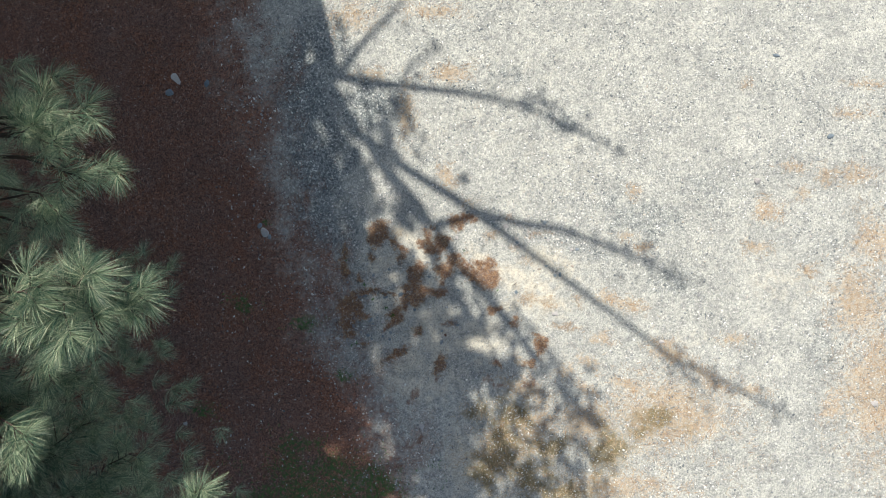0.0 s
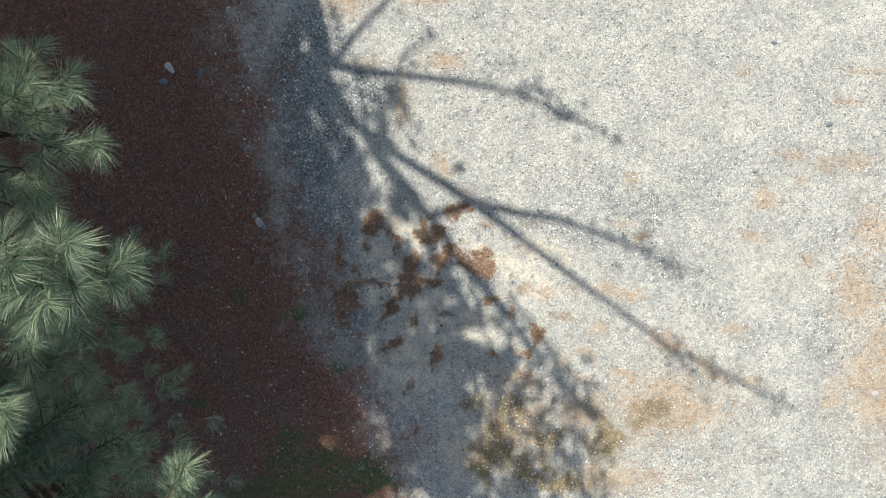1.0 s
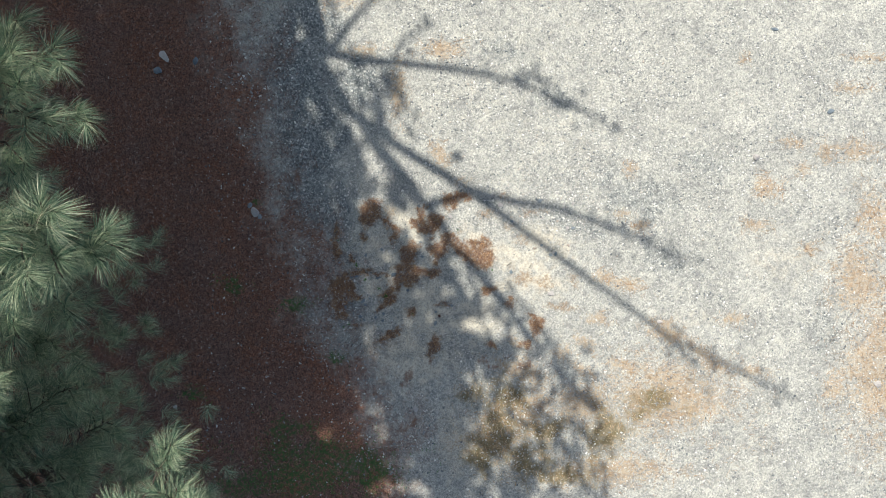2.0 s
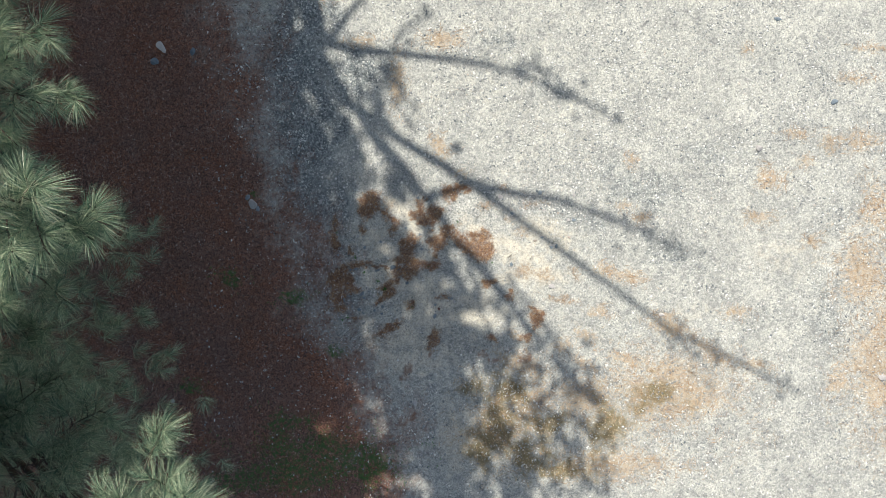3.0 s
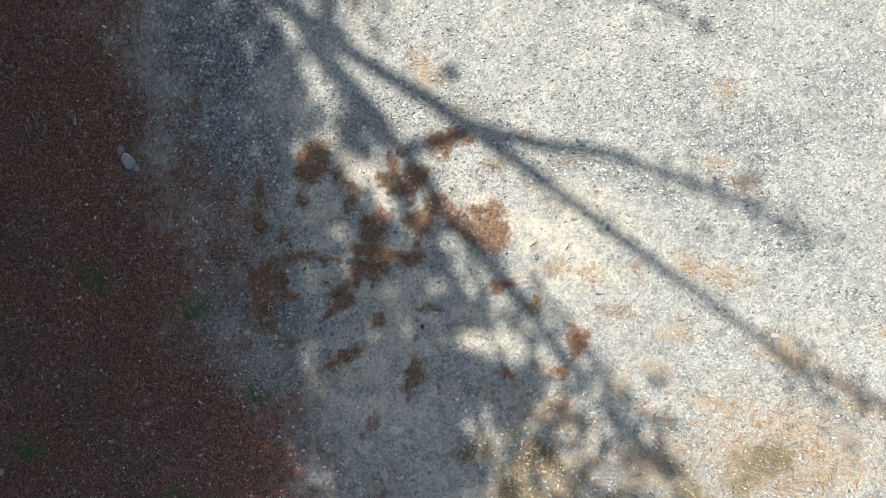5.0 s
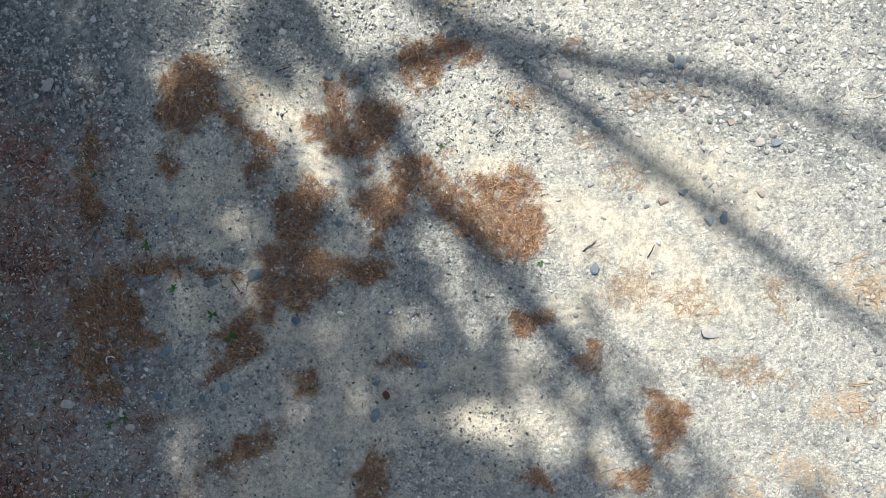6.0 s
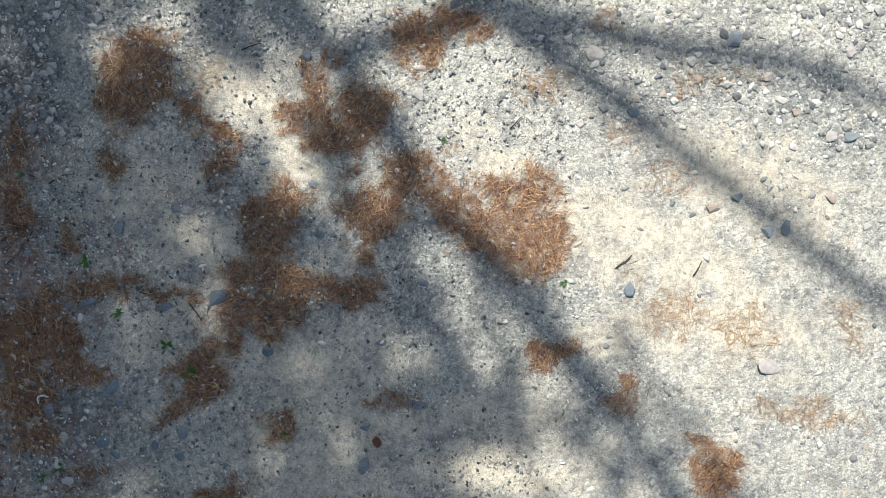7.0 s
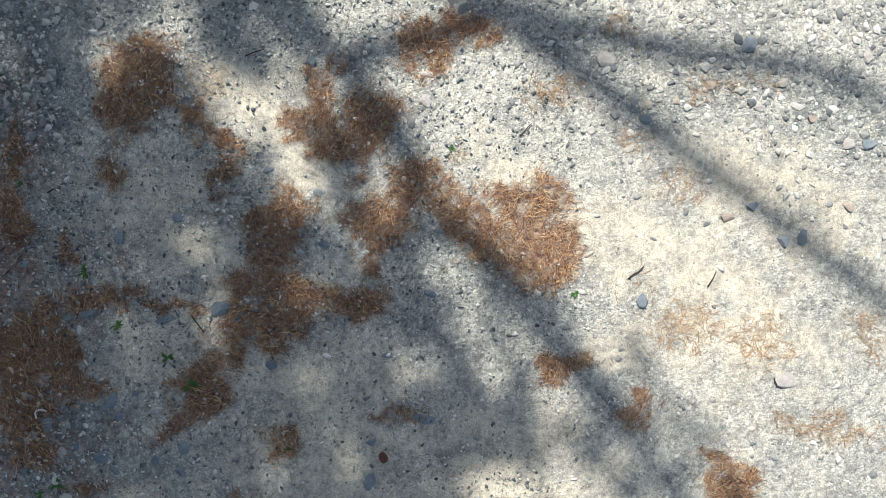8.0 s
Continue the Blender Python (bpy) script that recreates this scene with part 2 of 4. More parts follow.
# loose stones farther out
FAR = [
    (-2.741, 1.923, 0.042, 0.054, 40), (-2.424, 1.871, 0.036, 0.042, 0), (-2.807, 1.788, 0.042, 0.036, -20),
    (-1.823, 0.337, 0.036, 0.048, 0), (-1.776, 0.278, 0.024, 0.024, 0), (-1.882, 0.397, 0.024, 0.024, 0),
    (3.535, 2.177, 0.036, 0.018, -10), (4.133, 1.350, 0.036, 0.024, 40), (-2.675, -1.686, 0.024, 0.024, 0),
    (-1.068, -0.798, 0.024, 0.018, 0), (-1.140, 0.349, 0.024, 0.024, 0), (-0.190, -1.734, 0.024, 0.030, 0),
    (4.655, -1.503, 0.036, 0.030, 0), (3.362, 0.874, 0.042, 0.030, 0), (2.361, -0.833, 0.024, 0.018, 0),
]
WEED = [
    (-0.786, -0.222, 0.023, 0.023, 0), (-0.698, -0.377, 0.021, 0.021, 0), (-0.558, -0.471, 0.023, 0.019, 0),
    (-0.489, -0.556, 0.029, 0.019, 0), (-0.875, -0.836, 0.026, 0.023, 0), (-0.976, 0.031, 0.013, 0.013, 0),
    (-0.924, -0.866, 0.019, 0.019, 0), (-0.210, -0.742, 0.016, 0.013, 0), (-0.038, -0.324, 0.010, 0.010, 0),
    (0.623, -0.282, 0.013, 0.016, 0), (0.267, 0.135, 0.013, 0.010, 0),
]
CURL = [(-0.92, -0.63)]
CONE = [(0.07, -0.76)]
SOIL_EDGE = [(-1.93, 3.10), (-1.90, 2.52), (-1.80, 2.17), (-1.75, 1.59), (-1.66, 1.00), (-1.32, 0.40), (-1.12, -0.19), (-0.96, -0.79), (-0.62, -1.39), (-0.46, -2.00), (-0.28, -2.62)]
CLUMPS = [(0.11, 0.90), (0.17, 0.84), (-0.25, 1.20), (0.88, 1.70), (0.97, 1.79), (1.33, 1.52), (1.40, 1.48), (1.80, 1.18), (-0.09, 2.23), (-0.25, 1.89), (0.86, -0.62), (0.77, -0.47), (1.07, -0.83), (-1.04, 2.58), (-1.11, 2.40), (0.56, -0.32), (-0.51, 1.20), (-0.72, 1.43), (1.25, -1.04), (1.58, -1.41), (1.10, -0.95), (1.46, -1.28), (1.70, -1.65), (0.38, 0.61), (-0.93, 2.11)]
S1 = [(-1.10, 1.98), (-0.69, 1.90), (-0.38, 1.87), (0.19, 1.81), (0.59, 1.75), (0.88, 1.68), (1.34, 1.46), (1.80, 1.28)]
S1B = [(-0.38, 1.87), (-0.33, 2.08), (-0.10, 2.24)]
S1C = [(0.76, 1.69), (0.94, 1.82), (1.33, 1.58)]
S2 = [(-0.81, 1.37), (-0.45, 1.08), (0.08, 0.75), (0.40, 0.54), (0.75, 0.28), (1.10, 0.02), (1.50, -0.28), (1.92, -0.59), (2.50, -1.02), (3.09, -1.31), (3.82, -1.67)]
S2B = [(0.42, 0.55), (0.88, 0.42), (1.33, 0.36), (1.69, 0.23), (2.21, 0.01), (2.72, -0.22)]
S2C = [(-0.10, 0.40), (0.44, 0.54)]
S3 = [(-1.28, 2.11), (-0.95, 1.49), (-0.55, 0.99), (-0.24, 0.63), (0.08, 0.22), (0.385, -0.20), (0.69, -0.56), (0.98, -0.95), (1.34, -1.40), (1.71, -1.77)]
S2D = [(2.45, -0.98), (2.66, -1.22), (2.85, -1.47)]
S4 = [(-1.04, 1.99), (-0.81, 2.31), (-0.39, 2.75)]
S5 = [(-1.37, 2.05), (-1.11, 1.46), (-0.81, 1.02), (-0.66, 0.78)]


# ---- small tools ----
def part(name, bm, material, parent=None, label="", smooth=False):
    me = bpy.data.meshes.new(name)
    bm.to_mesh(me)
    bm.free()
    return mesh_part(name, me, material, parent, label, smooth)


def mesh_part(name, me, material, parent=None, label="", smooth=False):
    if not me.materials:
        me.materials.append(material)
    if smooth:
        me.shade_smooth()
    ob = new(name, me)
    ob.parent = parent
    if label:
        ob["label"] = label
    return ob


def raw_mesh(name, verts, faces):
    """A mesh from arrays: verts (n, 3) and faces (m, 3 or 4)."""
    me = bpy.data.meshes.new(name)
    verts, faces = np.asarray(verts, dtype=np.float32), np.asarray(faces, dtype=np.int32)
    m, k = faces.shape
    me.vertices.add(len(verts))
    me.vertices.foreach_set("co", verts.ravel())
    me.loops.add(m * k)
    me.loops.foreach_set("vertex_index", faces.ravel())
    me.polygons.add(m)
    me.polygons.foreach_set("loop_start", np.arange(0, m * k, k, dtype=np.int32))
    me.update(calc_edges=True)
    return me


LATTICE = np.random.default_rng(5).random((256, 256))


def field(x, y, size):
    """Smooth noise from 0 to 1 whose lumps are about size metres."""
    u, v = np.asarray(x) / size + 37.2, np.asarray(y) / size + 91.7
    i, j = np.floor(u).astype(int), np.floor(v).astype(int)
    a, b = u - i, v - j
    a, b = a * a * (3 - 2 * a), b * b * (3 - 2 * b)
    g = lambda p, q: LATTICE[p % 256, q % 256]
    return (g(i, j) * (1 - a) + g(i + 1, j) * a) * (1 - b) + (g(i, j + 1) * (1 - a) + g(i + 1, j + 1) * a) * b


def cloudy(x, y, size):
    return 0.5 * field(x, y, size) + 0.3 * field(y, -x, size * 0.45) + 0.2 * field(-x, y, size * 0.2)


def spots(x, y, *lists, soft=0.35, ragged=0.5):
    """1 within the ellipses of the lists, 0 outside, with a ragged edge."""
    x, y = np.asarray(x, dtype=float), np.asarray(y, dtype=float)
    best = np.zeros(x.shape)
    for cx, cy, a, b, turn in (e for one in lists for e in one):
        c, s = math.cos(radians(turn)), math.sin(radians(turn))
        near = np.hypot(x - cx, y - cy) < 2.2 * max(a, b)
        if not near.any():
            continue
        u, v, k = x[near], y[near], min(a, b)
        dx = u - cx + 1.5 * ragged * k * (cloudy(u, v, 1.4 * k) - 0.5)
        dy = v - cy + 1.5 * ragged * k * (cloudy(v, u, 1.4 * k) - 0.5)
        d = np.hypot((dx * c + dy * s) / a, (dy * c - dx * s) / b)
        d += ragged * 1.6 * (cloudy(u, v, max(0.03, k * 0.6)) - 0.5)
        best[near] = np.maximum(best[near], np.clip((1 + soft / 2 - d) / soft, 0, 1))
    return best


def litter_share(x, y, patches=None):
    """1 on the mats of fallen needles, 0 on bare gravel, with a frayed edge."""
    x, y = np.asarray(x, dtype=float), np.asarray(y, dtype=float)
    u = x + 0.02 * (field(x, y, 0.13) - 0.5) + 0.05 * (field(y, x, 0.045) - 0.5) + 0.045 * (field(y, -x, 0.018) - 0.5)
    v = y + 0.02 * (field(-y, x, 0.13) - 0.5) + 0.05 * (field(x, -y, 0.045) - 0.5) + 0.045 * (field(-x, y, 0.018) - 0.5)
    open_ground = np.ones(x.shape)
    for cx, cy, a, b, turn in patches or LITTER_OPEN + LITTER_MIDDLE + LITTER_SHADE + LITTER_CORNER + LITTER_DRIFT:
        c, s = math.cos(radians(turn)), math.sin(radians(turn))
        near = np.hypot(u - cx, v - cy) < 2.5 * max(a, b)
        dx, dy = u[near] - cx, v[near] - cy
        d = np.hypot((dx * c + dy * s) / a, (dy * c - dx * s) / b)
        open_ground[near] *= 1 - 0.97 / (1 + np.exp(np.clip((d - 1.05) / 0.26, -20, 20)))
    thin = cloudy(x, y, 0.09) + 0.5 * cloudy(y, x, 0.03) - 0.75
    thin = thin + 0.9 * (field(x, y, 0.022) - 0.5)
    return np.clip((1 - open_ground + 1.2 * thin * (1 - open_ground) - 0.06) / 0.62, 0, 1)


def soil_share(x, y):
    """1 on the dark soil under the trees, 0 on the gravel."""
    ys = [p[1] for p in SOIL_EDGE][::-1]
    xs = [p[0] for p in SOIL_EDGE][::-1]
    edge = np.interp(y, ys, xs)
    return np.clip(0.5 + (edge - x + 0.9 * (cloudy(x, y, 0.5) - 0.5) + 0.7 * (cloudy(y, x, 0.14) - 0.5)) / 1.25, 0, 1)


# ---- materials ----
def material(name, rough=0.8, metal=0.0):
    m = bpy.data.materials.new(name)
    m.use_nodes = True
    b = m.node_tree.nodes["Principled BSDF"]
    b.inputs["Roughness"].default_value = rough
    b.inputs["Metallic"].default_value = metal
    b.inputs["Specular IOR Level"].default_value = 0.3
    return m, m.node_tree.nodes, m.node_tree.links, b


def ramp(nodes, links, source, stops):
    r = nodes.new("ShaderNodeValToRGB")
    while len(r.color_ramp.elements) < len(stops):
        r.color_ramp.elements.new(0.5)
    for e, (p, c) in zip(r.color_ramp.elements, stops):
        e.position, e.color = p, (*c, 1)
    links.new(source, r.inputs["Fac"])
    return r.outputs["Color"]


def noise_at(nodes, links, coord, scale, detail=4.0, rough=0.6):
    n = nodes.new("ShaderNodeTexNoise")
    n.inputs["Scale"].default_value, n.inputs["Detail"].default_value, n.inputs["Roughness"].default_value = scale, detail, rough
    links.new(coord, n.inputs["Vector"])
    return n.outputs["Fac"]


def calc(nodes, links, op, a, b, clamp=False):
    n = nodes.new("ShaderNodeMath")
    n.operation, n.use_clamp = op, clamp
    for s, v in zip(n.inputs, (a, b)):
        if isinstance(v, (int, float)):
            s.default_value = v
        else:
            links.new(v, s)
    return n.outputs[0]


def mix(nodes, links, share, a, b, blend='MIX'):
    n = nodes.new("ShaderNodeMix")
    n.data_type, n.blend_type = 'RGBA', blend
    for s, v in ((n.inputs[0], share), (n.inputs[6], a), (n.inputs[7], b)):
        if isinstance(v, (int, float)):
            s.default_value = v
        elif isinstance(v, tuple):
            s.default_value = (*v, 1)
        else:
            links.new(v, s)
    return n.outputs[2]


def by_island(name, stops, rough=0.8, bump=0.0, scale=60.0, per_object=False, through_light=0.0):
    """A material whose colour changes from piece to piece, with grain."""
    m, nodes, links, b = material(name, rough)
    if per_object:
        pick = nodes.new("ShaderNodeObjectInfo").outputs["Random"]
    else:
        pick = nodes.new("ShaderNodeNewGeometry").outputs["Random Per Island"]
    coord = nodes.new("ShaderNodeTexCoord").outputs["Object"]
    grain = noise_at(nodes, links, coord, scale)
    shade = ramp(nodes, links, pick, stops)
    tone = ramp(nodes, links, grain, [(0.25, (0.72, 0.72, 0.72)), (0.75, (1.18, 1.18, 1.18))])
    col = mix(nodes, links, 1.0, shade, tone, 'MULTIPLY')
    links.new(col, b.inputs["Base Color"])
    if bump:
        n = nodes.new("ShaderNodeBump")
        n.inputs["Strength"].default_value, n.inputs["Distance"].default_value = bump, 0.004
        links.new(grain, n.inputs["Height"])
        links.new(n.outputs["Normal"], b.inputs["Normal"])
    if through_light:
        t = nodes.new("ShaderNodeBsdfTranslucent")
        links.new(col, t.inputs["Color"])
        s = nodes.new("ShaderNodeMixShader")
        s.inputs[0].default_value = through_light
        links.new(b.outputs[0], s.inputs[1])
        links.new(t.outputs[0], s.inputs[2])
        links.new(s.outputs[0], nodes["Material Output"].inputs["Surface"])
    return m


def ground_material():
    m, nodes, links, b = material("gravel_ground", 0.92)
    coord = nodes.new("ShaderNodeTexCoord").outputs["Object"]

    def share(name, wobble, scale, lo=0.35, hi=0.65):
        a = nodes.new("ShaderNodeAttribute")
        a.attribute_name = name
        n = noise_at(nodes, links, coord, scale, 6.0, 0.7)
        v = calc(nodes, links, 'MULTIPLY_ADD', n, wobble)
        v.node.inputs[2].default_value = -wobble / 2
        v = calc(nodes, links, 'ADD', a.outputs["Fac"], v)
        r = nodes.new("ShaderNodeMapRange")
        r.interpolation_type = 'SMOOTHSTEP'
        r.inputs[1].default_value, r.inputs[2].default_value = lo, hi
        links.new(v, r.inputs[0])
        return r.outputs[0]

    def cells(scale):
        v = nodes.new("ShaderNodeTexVoronoi")
        v.inputs["Scale"].default_value = scale
        links.new(coord, v.inputs["Vector"])
        return v

    small, fine = cells(75.0), cells(190.0)
    grey = ramp(nodes, links, small.outputs["Color"], [(0.1, (0.255, 0.26, 0.25)), (0.5, (0.435, 0.43, 0.405)), (0.9, (0.655, 0.645, 0.60))])
    dust = ramp(nodes, links, fine.outputs["Color"], [(0.1, (0.25, 0.25, 0.235)), (0.5, (0.46, 0.455, 0.42)), (0.95, (0.72, 0.705, 0.65))])
    base = mix(nodes, links, noise_at(nodes, links, coord, 7.0), grey, dust)
    broad = ramp(nodes, links, noise_at(nodes, links, coord, 2.6, 9.0, 0.72), [(0.3, (0.675, 0.73, 0.735)), (0.7, (1.075, 1.14, 1.105))])
    base = mix(nodes, links, 1.0, base, broad, 'MULTIPLY')
    speck = ramp(nodes, links, noise_at(nodes, links, coord, 330.0, 3.0, 0.75), [(0.35, (0.46, 0.46, 0.47)), (0.5, (0.97, 0.97, 0.97)), (0.64, (1.26, 1.25, 1.22))])
    sand = ramp(nodes, links, noise_at(nodes, links, coord, 45.0, 6.0, 0.75), [(0.3, (0.45, 0.435, 0.35)), (0.7, (0.63, 0.615, 0.51))])
    sandy = share("sand", 1.7, 10.0, 0.3, 1.05)
    base = mix(nodes, links, calc(nodes, links, 'MULTIPLY', sandy, 0.88), base, sand)
    # slaty gravel; under the trees this colour also stands in for shade
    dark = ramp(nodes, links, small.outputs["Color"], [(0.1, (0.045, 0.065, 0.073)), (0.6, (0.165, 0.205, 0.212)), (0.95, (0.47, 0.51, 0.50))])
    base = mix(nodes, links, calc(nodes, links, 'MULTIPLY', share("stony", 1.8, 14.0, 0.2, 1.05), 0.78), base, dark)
    base = mix(nodes, links, 1.0, base, speck, 'MULTIPLY')
    mottle = ramp(nodes, links, noise_at(nodes, links, coord, 48.0, 4.0, 0.7), [(0.35, (0.66, 0.67, 0.69)), (0.5, (1.0, 1.0, 1.0)), (0.68, (1.16, 1.15, 1.12))])
    base = mix(nodes, links, 1.0, base, mottle, 'MULTIPLY')
    blotch = ramp(nodes, links, noise_at(nodes, links, coord, 13.0, 6.0, 0.75), [(0.36, (0.70, 0.71, 0.73)), (0.48, (1.0, 1.0, 1.0)), (0.62, (1.14, 1.13, 1.10))])
    base = mix(nodes, links, 1.0, base, blotch, 'MULTIPLY')
    rust = ramp(nodes, links, noise_at(nodes, links, coord, 60.0, 6.0, 0.8), [(0.3, (0.31, 0.212, 0.115)), (0.5, (0.43, 0.33, 0.20)), (0.75, (0.545, 0.485, 0.365))])
    base = mix(nodes, links, calc(nodes, links, 'MULTIPLY', share("rust", 2.6, 26.0, 0.5, 1.2), 0.62), base, rust)
    soil = ramp(nodes, links, noise_at(nodes, links, coord, 90.0, 8.0, 0.8), [(0.3, (0.064, 0.039, 0.029)), (0.5, (0.19, 0.108, 0.076)), (0.72, (0.39, 0.26, 0.19))])
    patchy = ramp(nodes, links, noise_at(nodes, links, coord, 2.2, 5.0), [(0.35, (0.9, 0.95, 1.05)), (0.65, (1.1, 0.92, 0.82))])
    soil = mix(nodes, links, 1.0, soil, patchy, 'MULTIPLY')
    grains = ramp(nodes, links, cells(130.0).outputs["Color"], [(0.15, (0.5, 0.49, 0.49)), (0.55, (0.97, 0.95, 0.92)), (0.92, (2.0, 1.88, 1.72))])
    soil = mix(nodes, links, 1.0, soil, grains, 'MULTIPLY')
    base = mix(nodes, links, share("soil", 1.1, 22.0, 0.12, 0.95), base, soil)
    mat_ = ramp(nodes, links, noise_at(nodes, links, coord, 120.0, 6.0, 0.8), [(0.3, (0.055, 0.034, 0.027)), (0.6, (0.25, 0.135, 0.086)), (0.8, (0.41, 0.28, 0.16))])
    base = mix(nodes, links, calc(nodes, links, 'MULTIPLY', share("litter", 1.6, 40.0, 0.4, 1.2), 0.78), base, mat_)
    olive = ramp(nodes, links, noise_at(nodes, links, coord, 80.0, 6.0, 0.8), [(0.3, (0.10, 0.085, 0.045)), (0.55, (0.20, 0.175, 0.10)), (0.8, (0.38, 0.33, 0.22))])
    base = mix(nodes, links, share("dry", 1.6, 13.0, 0.35, 1.1), base, olive)
    moss = ramp(nodes, links, noise_at(nodes, links, coord, 70.0, 6.0, 0.8), [(0.3, (0.028, 0.062, 0.020)), (0.7, (0.10, 0.18, 0.06))])
    base = mix(nodes, links, share("moss", 3.0, 26.0, 0.6, 1.35), base, moss)
    links.new(base, b.inputs["Base Color"])
    h = calc(nodes, links, 'ADD', calc(nodes, links, 'MULTIPLY', small.outputs["Distance"], -1.0), calc(nodes, links, 'MULTIPLY', noise_at(nodes, links, coord, 130.0), 0.9))
    h = calc(nodes, links, 'ADD', h, calc(nodes, links, 'MULTIPLY', fine.outputs["Distance"], -0.5))
    n = nodes.new("ShaderNodeBump")
    n.inputs["Distance"].default_value = 0.006
    links.new(calc(nodes, links, 'MULTIPLY_ADD', sandy, -0.42), n.inputs["Strength"])
    n.inputs["Strength"].links[0].from_node.inputs[2].default_value = 0.66
    links.new(h, n.inputs["Height"])
    links.new(n.outputs["Normal"], b.inputs["Normal"])
    return m


GROUND = ground_material()
GREYS = [(0.0, (0.13, 0.155, 0.165)), (0.12, (0.235, 0.26, 0.26)), (0.4, (0.34, 0.365, 0.35)), (0.75, (0.515, 0.54, 0.50)), (0.93, (0.74, 0.76, 0.71)), (1.0, (0.42, 0.39, 0.33))]
GRAVEL = by_island("gravel_stone", GREYS, 0.85, 0.5, 150.0)
CHIP = by_island("stone_chip", [(0.0, (0.06, 0.08, 0.09)), (0.3, (0.17, 0.205, 0.215)), (0.6, (0.33, 0.36, 0.345)), (0.85, (0.62, 0.63, 0.59)), (1.0, (0.78, 0.78, 0.73))], 0.8, 0.5, 150.0)
CRUMB = by_island("soil_crumb", [(0.0, (0.08, 0.065, 0.06)), (0.7, (0.2, 0.17, 0.15)), (1.0, (0.42, 0.40, 0.37))], 0.85, 0.5, 150.0)
PEBBLE = by_island("pebble_stone", GREYS, 0.8, 0.5, 150.0, per_object=True)
SLATY = by_island("slate_stone", [(0.0, (0.14, 0.185, 0.215)), (1.0, (0.23, 0.28, 0.305))], 0.7, 0.5, 90.0, per_object=True)
CHALKY = by_island("pale_stone", [(0.0, (0.35, 0.35, 0.335)), (1.0, (0.49, 0.485, 0.46))], 0.8, 0.5, 90.0, per_object=True)
RUSTY = by_island("rust_stone", [(0.0, (0.30, 0.265, 0.22)), (1.0, (0.39, 0.35, 0.305))], 0.8, 0.5, 90.0, per_object=True)
DRY_NEEDLE = by_island("dry_needle", [(0.0, (0.05, 0.026, 0.020)), (0.4, (0.215, 0.104, 0.062)), (0.8, (0.48, 0.30, 0.145)), (1.0, (0.72, 0.56, 0.33))], 0.7)
OLD_NEEDLE = by_island("old_needle", [(0.0, (0.045, 0.032, 0.026)), (0.4, (0.13, 0.083, 0.066)), (0.8, (0.29, 0.195, 0.15)), (0.97, (0.42, 0.32, 0.26)), (1.0, (0.58, 0.52, 0.45))], 0.8)
STRAW = by_island("straw", [(0.0, (0.32, 0.22, 0.13)), (0.6, (0.45, 0.36, 0.22)), (1.0, (0.57, 0.51, 0.36))], 0.7)
RUST_NEEDLE = by_island("rust_needle", [(0.0, (0.24, 0.145, 0.078)), (0.5, (0.385, 0.26, 0.145)), (1.0, (0.54, 0.44, 0.29))], 0.7)
GREEN_NEEDLE = by_island("pine_needle", [(0.0, (0.014, 0.060, 0.050)), (0.38, (0.075, 0.170, 0.110)), (0.72, (0.42, 0.53, 0.34)), (0.97, (0.72, 0.78, 0.56)), (1.0, (0.52, 0.44, 0.30))], 0.34, through_light=0.2)
LEAF = by_island("weed_leaf", [(0.0, (0.04, 0.12, 0.025)), (1.0, (0.11, 0.26, 0.06))], 0.5, through_light=0.25)
BARK = by_island("pine_bark", [(0.0, (0.05, 0.04, 0.033)), (1.0, (0.085, 0.065, 0.052))], 0.9, 0.9, 25.0)
CONE_SCALE = by_island("cone_scale", [(0.0, (0.08, 0.035, 0.027)), (1.0, (0.17, 0.08, 0.058))], 0.7)
WHITE = by_island("white_scrap", [(0.0, (0.75, 0.75, 0.73)), (1.0, (0.80, 0.80, 0.78))], 0.5)

# ---- the ground: one sheet to the horizon ----
def axis(lo, hi, a, b, step_in, step_out):
    mid = np.arange(a, b, step_in)
    left, right = np.arange(lo, a, step_out), np.arange(b, hi, step_out)
    far = np.geomspace(0.3, 3000, 22)
    return np.concatenate([(lo - far)[::-1], left, mid, right, hi + far])


def swell(x, y):
    """The lie of the land, in metres."""
    flat = np.exp(-((x / 30) ** 2 + (y / 30) ** 2))
    z = 0.05 * (field(x, y, 1.7) - 0.5) + 0.018 * (field(x, y, 0.33) - 0.5) + 0.008 * (field(x, y, 0.11) - 0.5)
    return flat * z


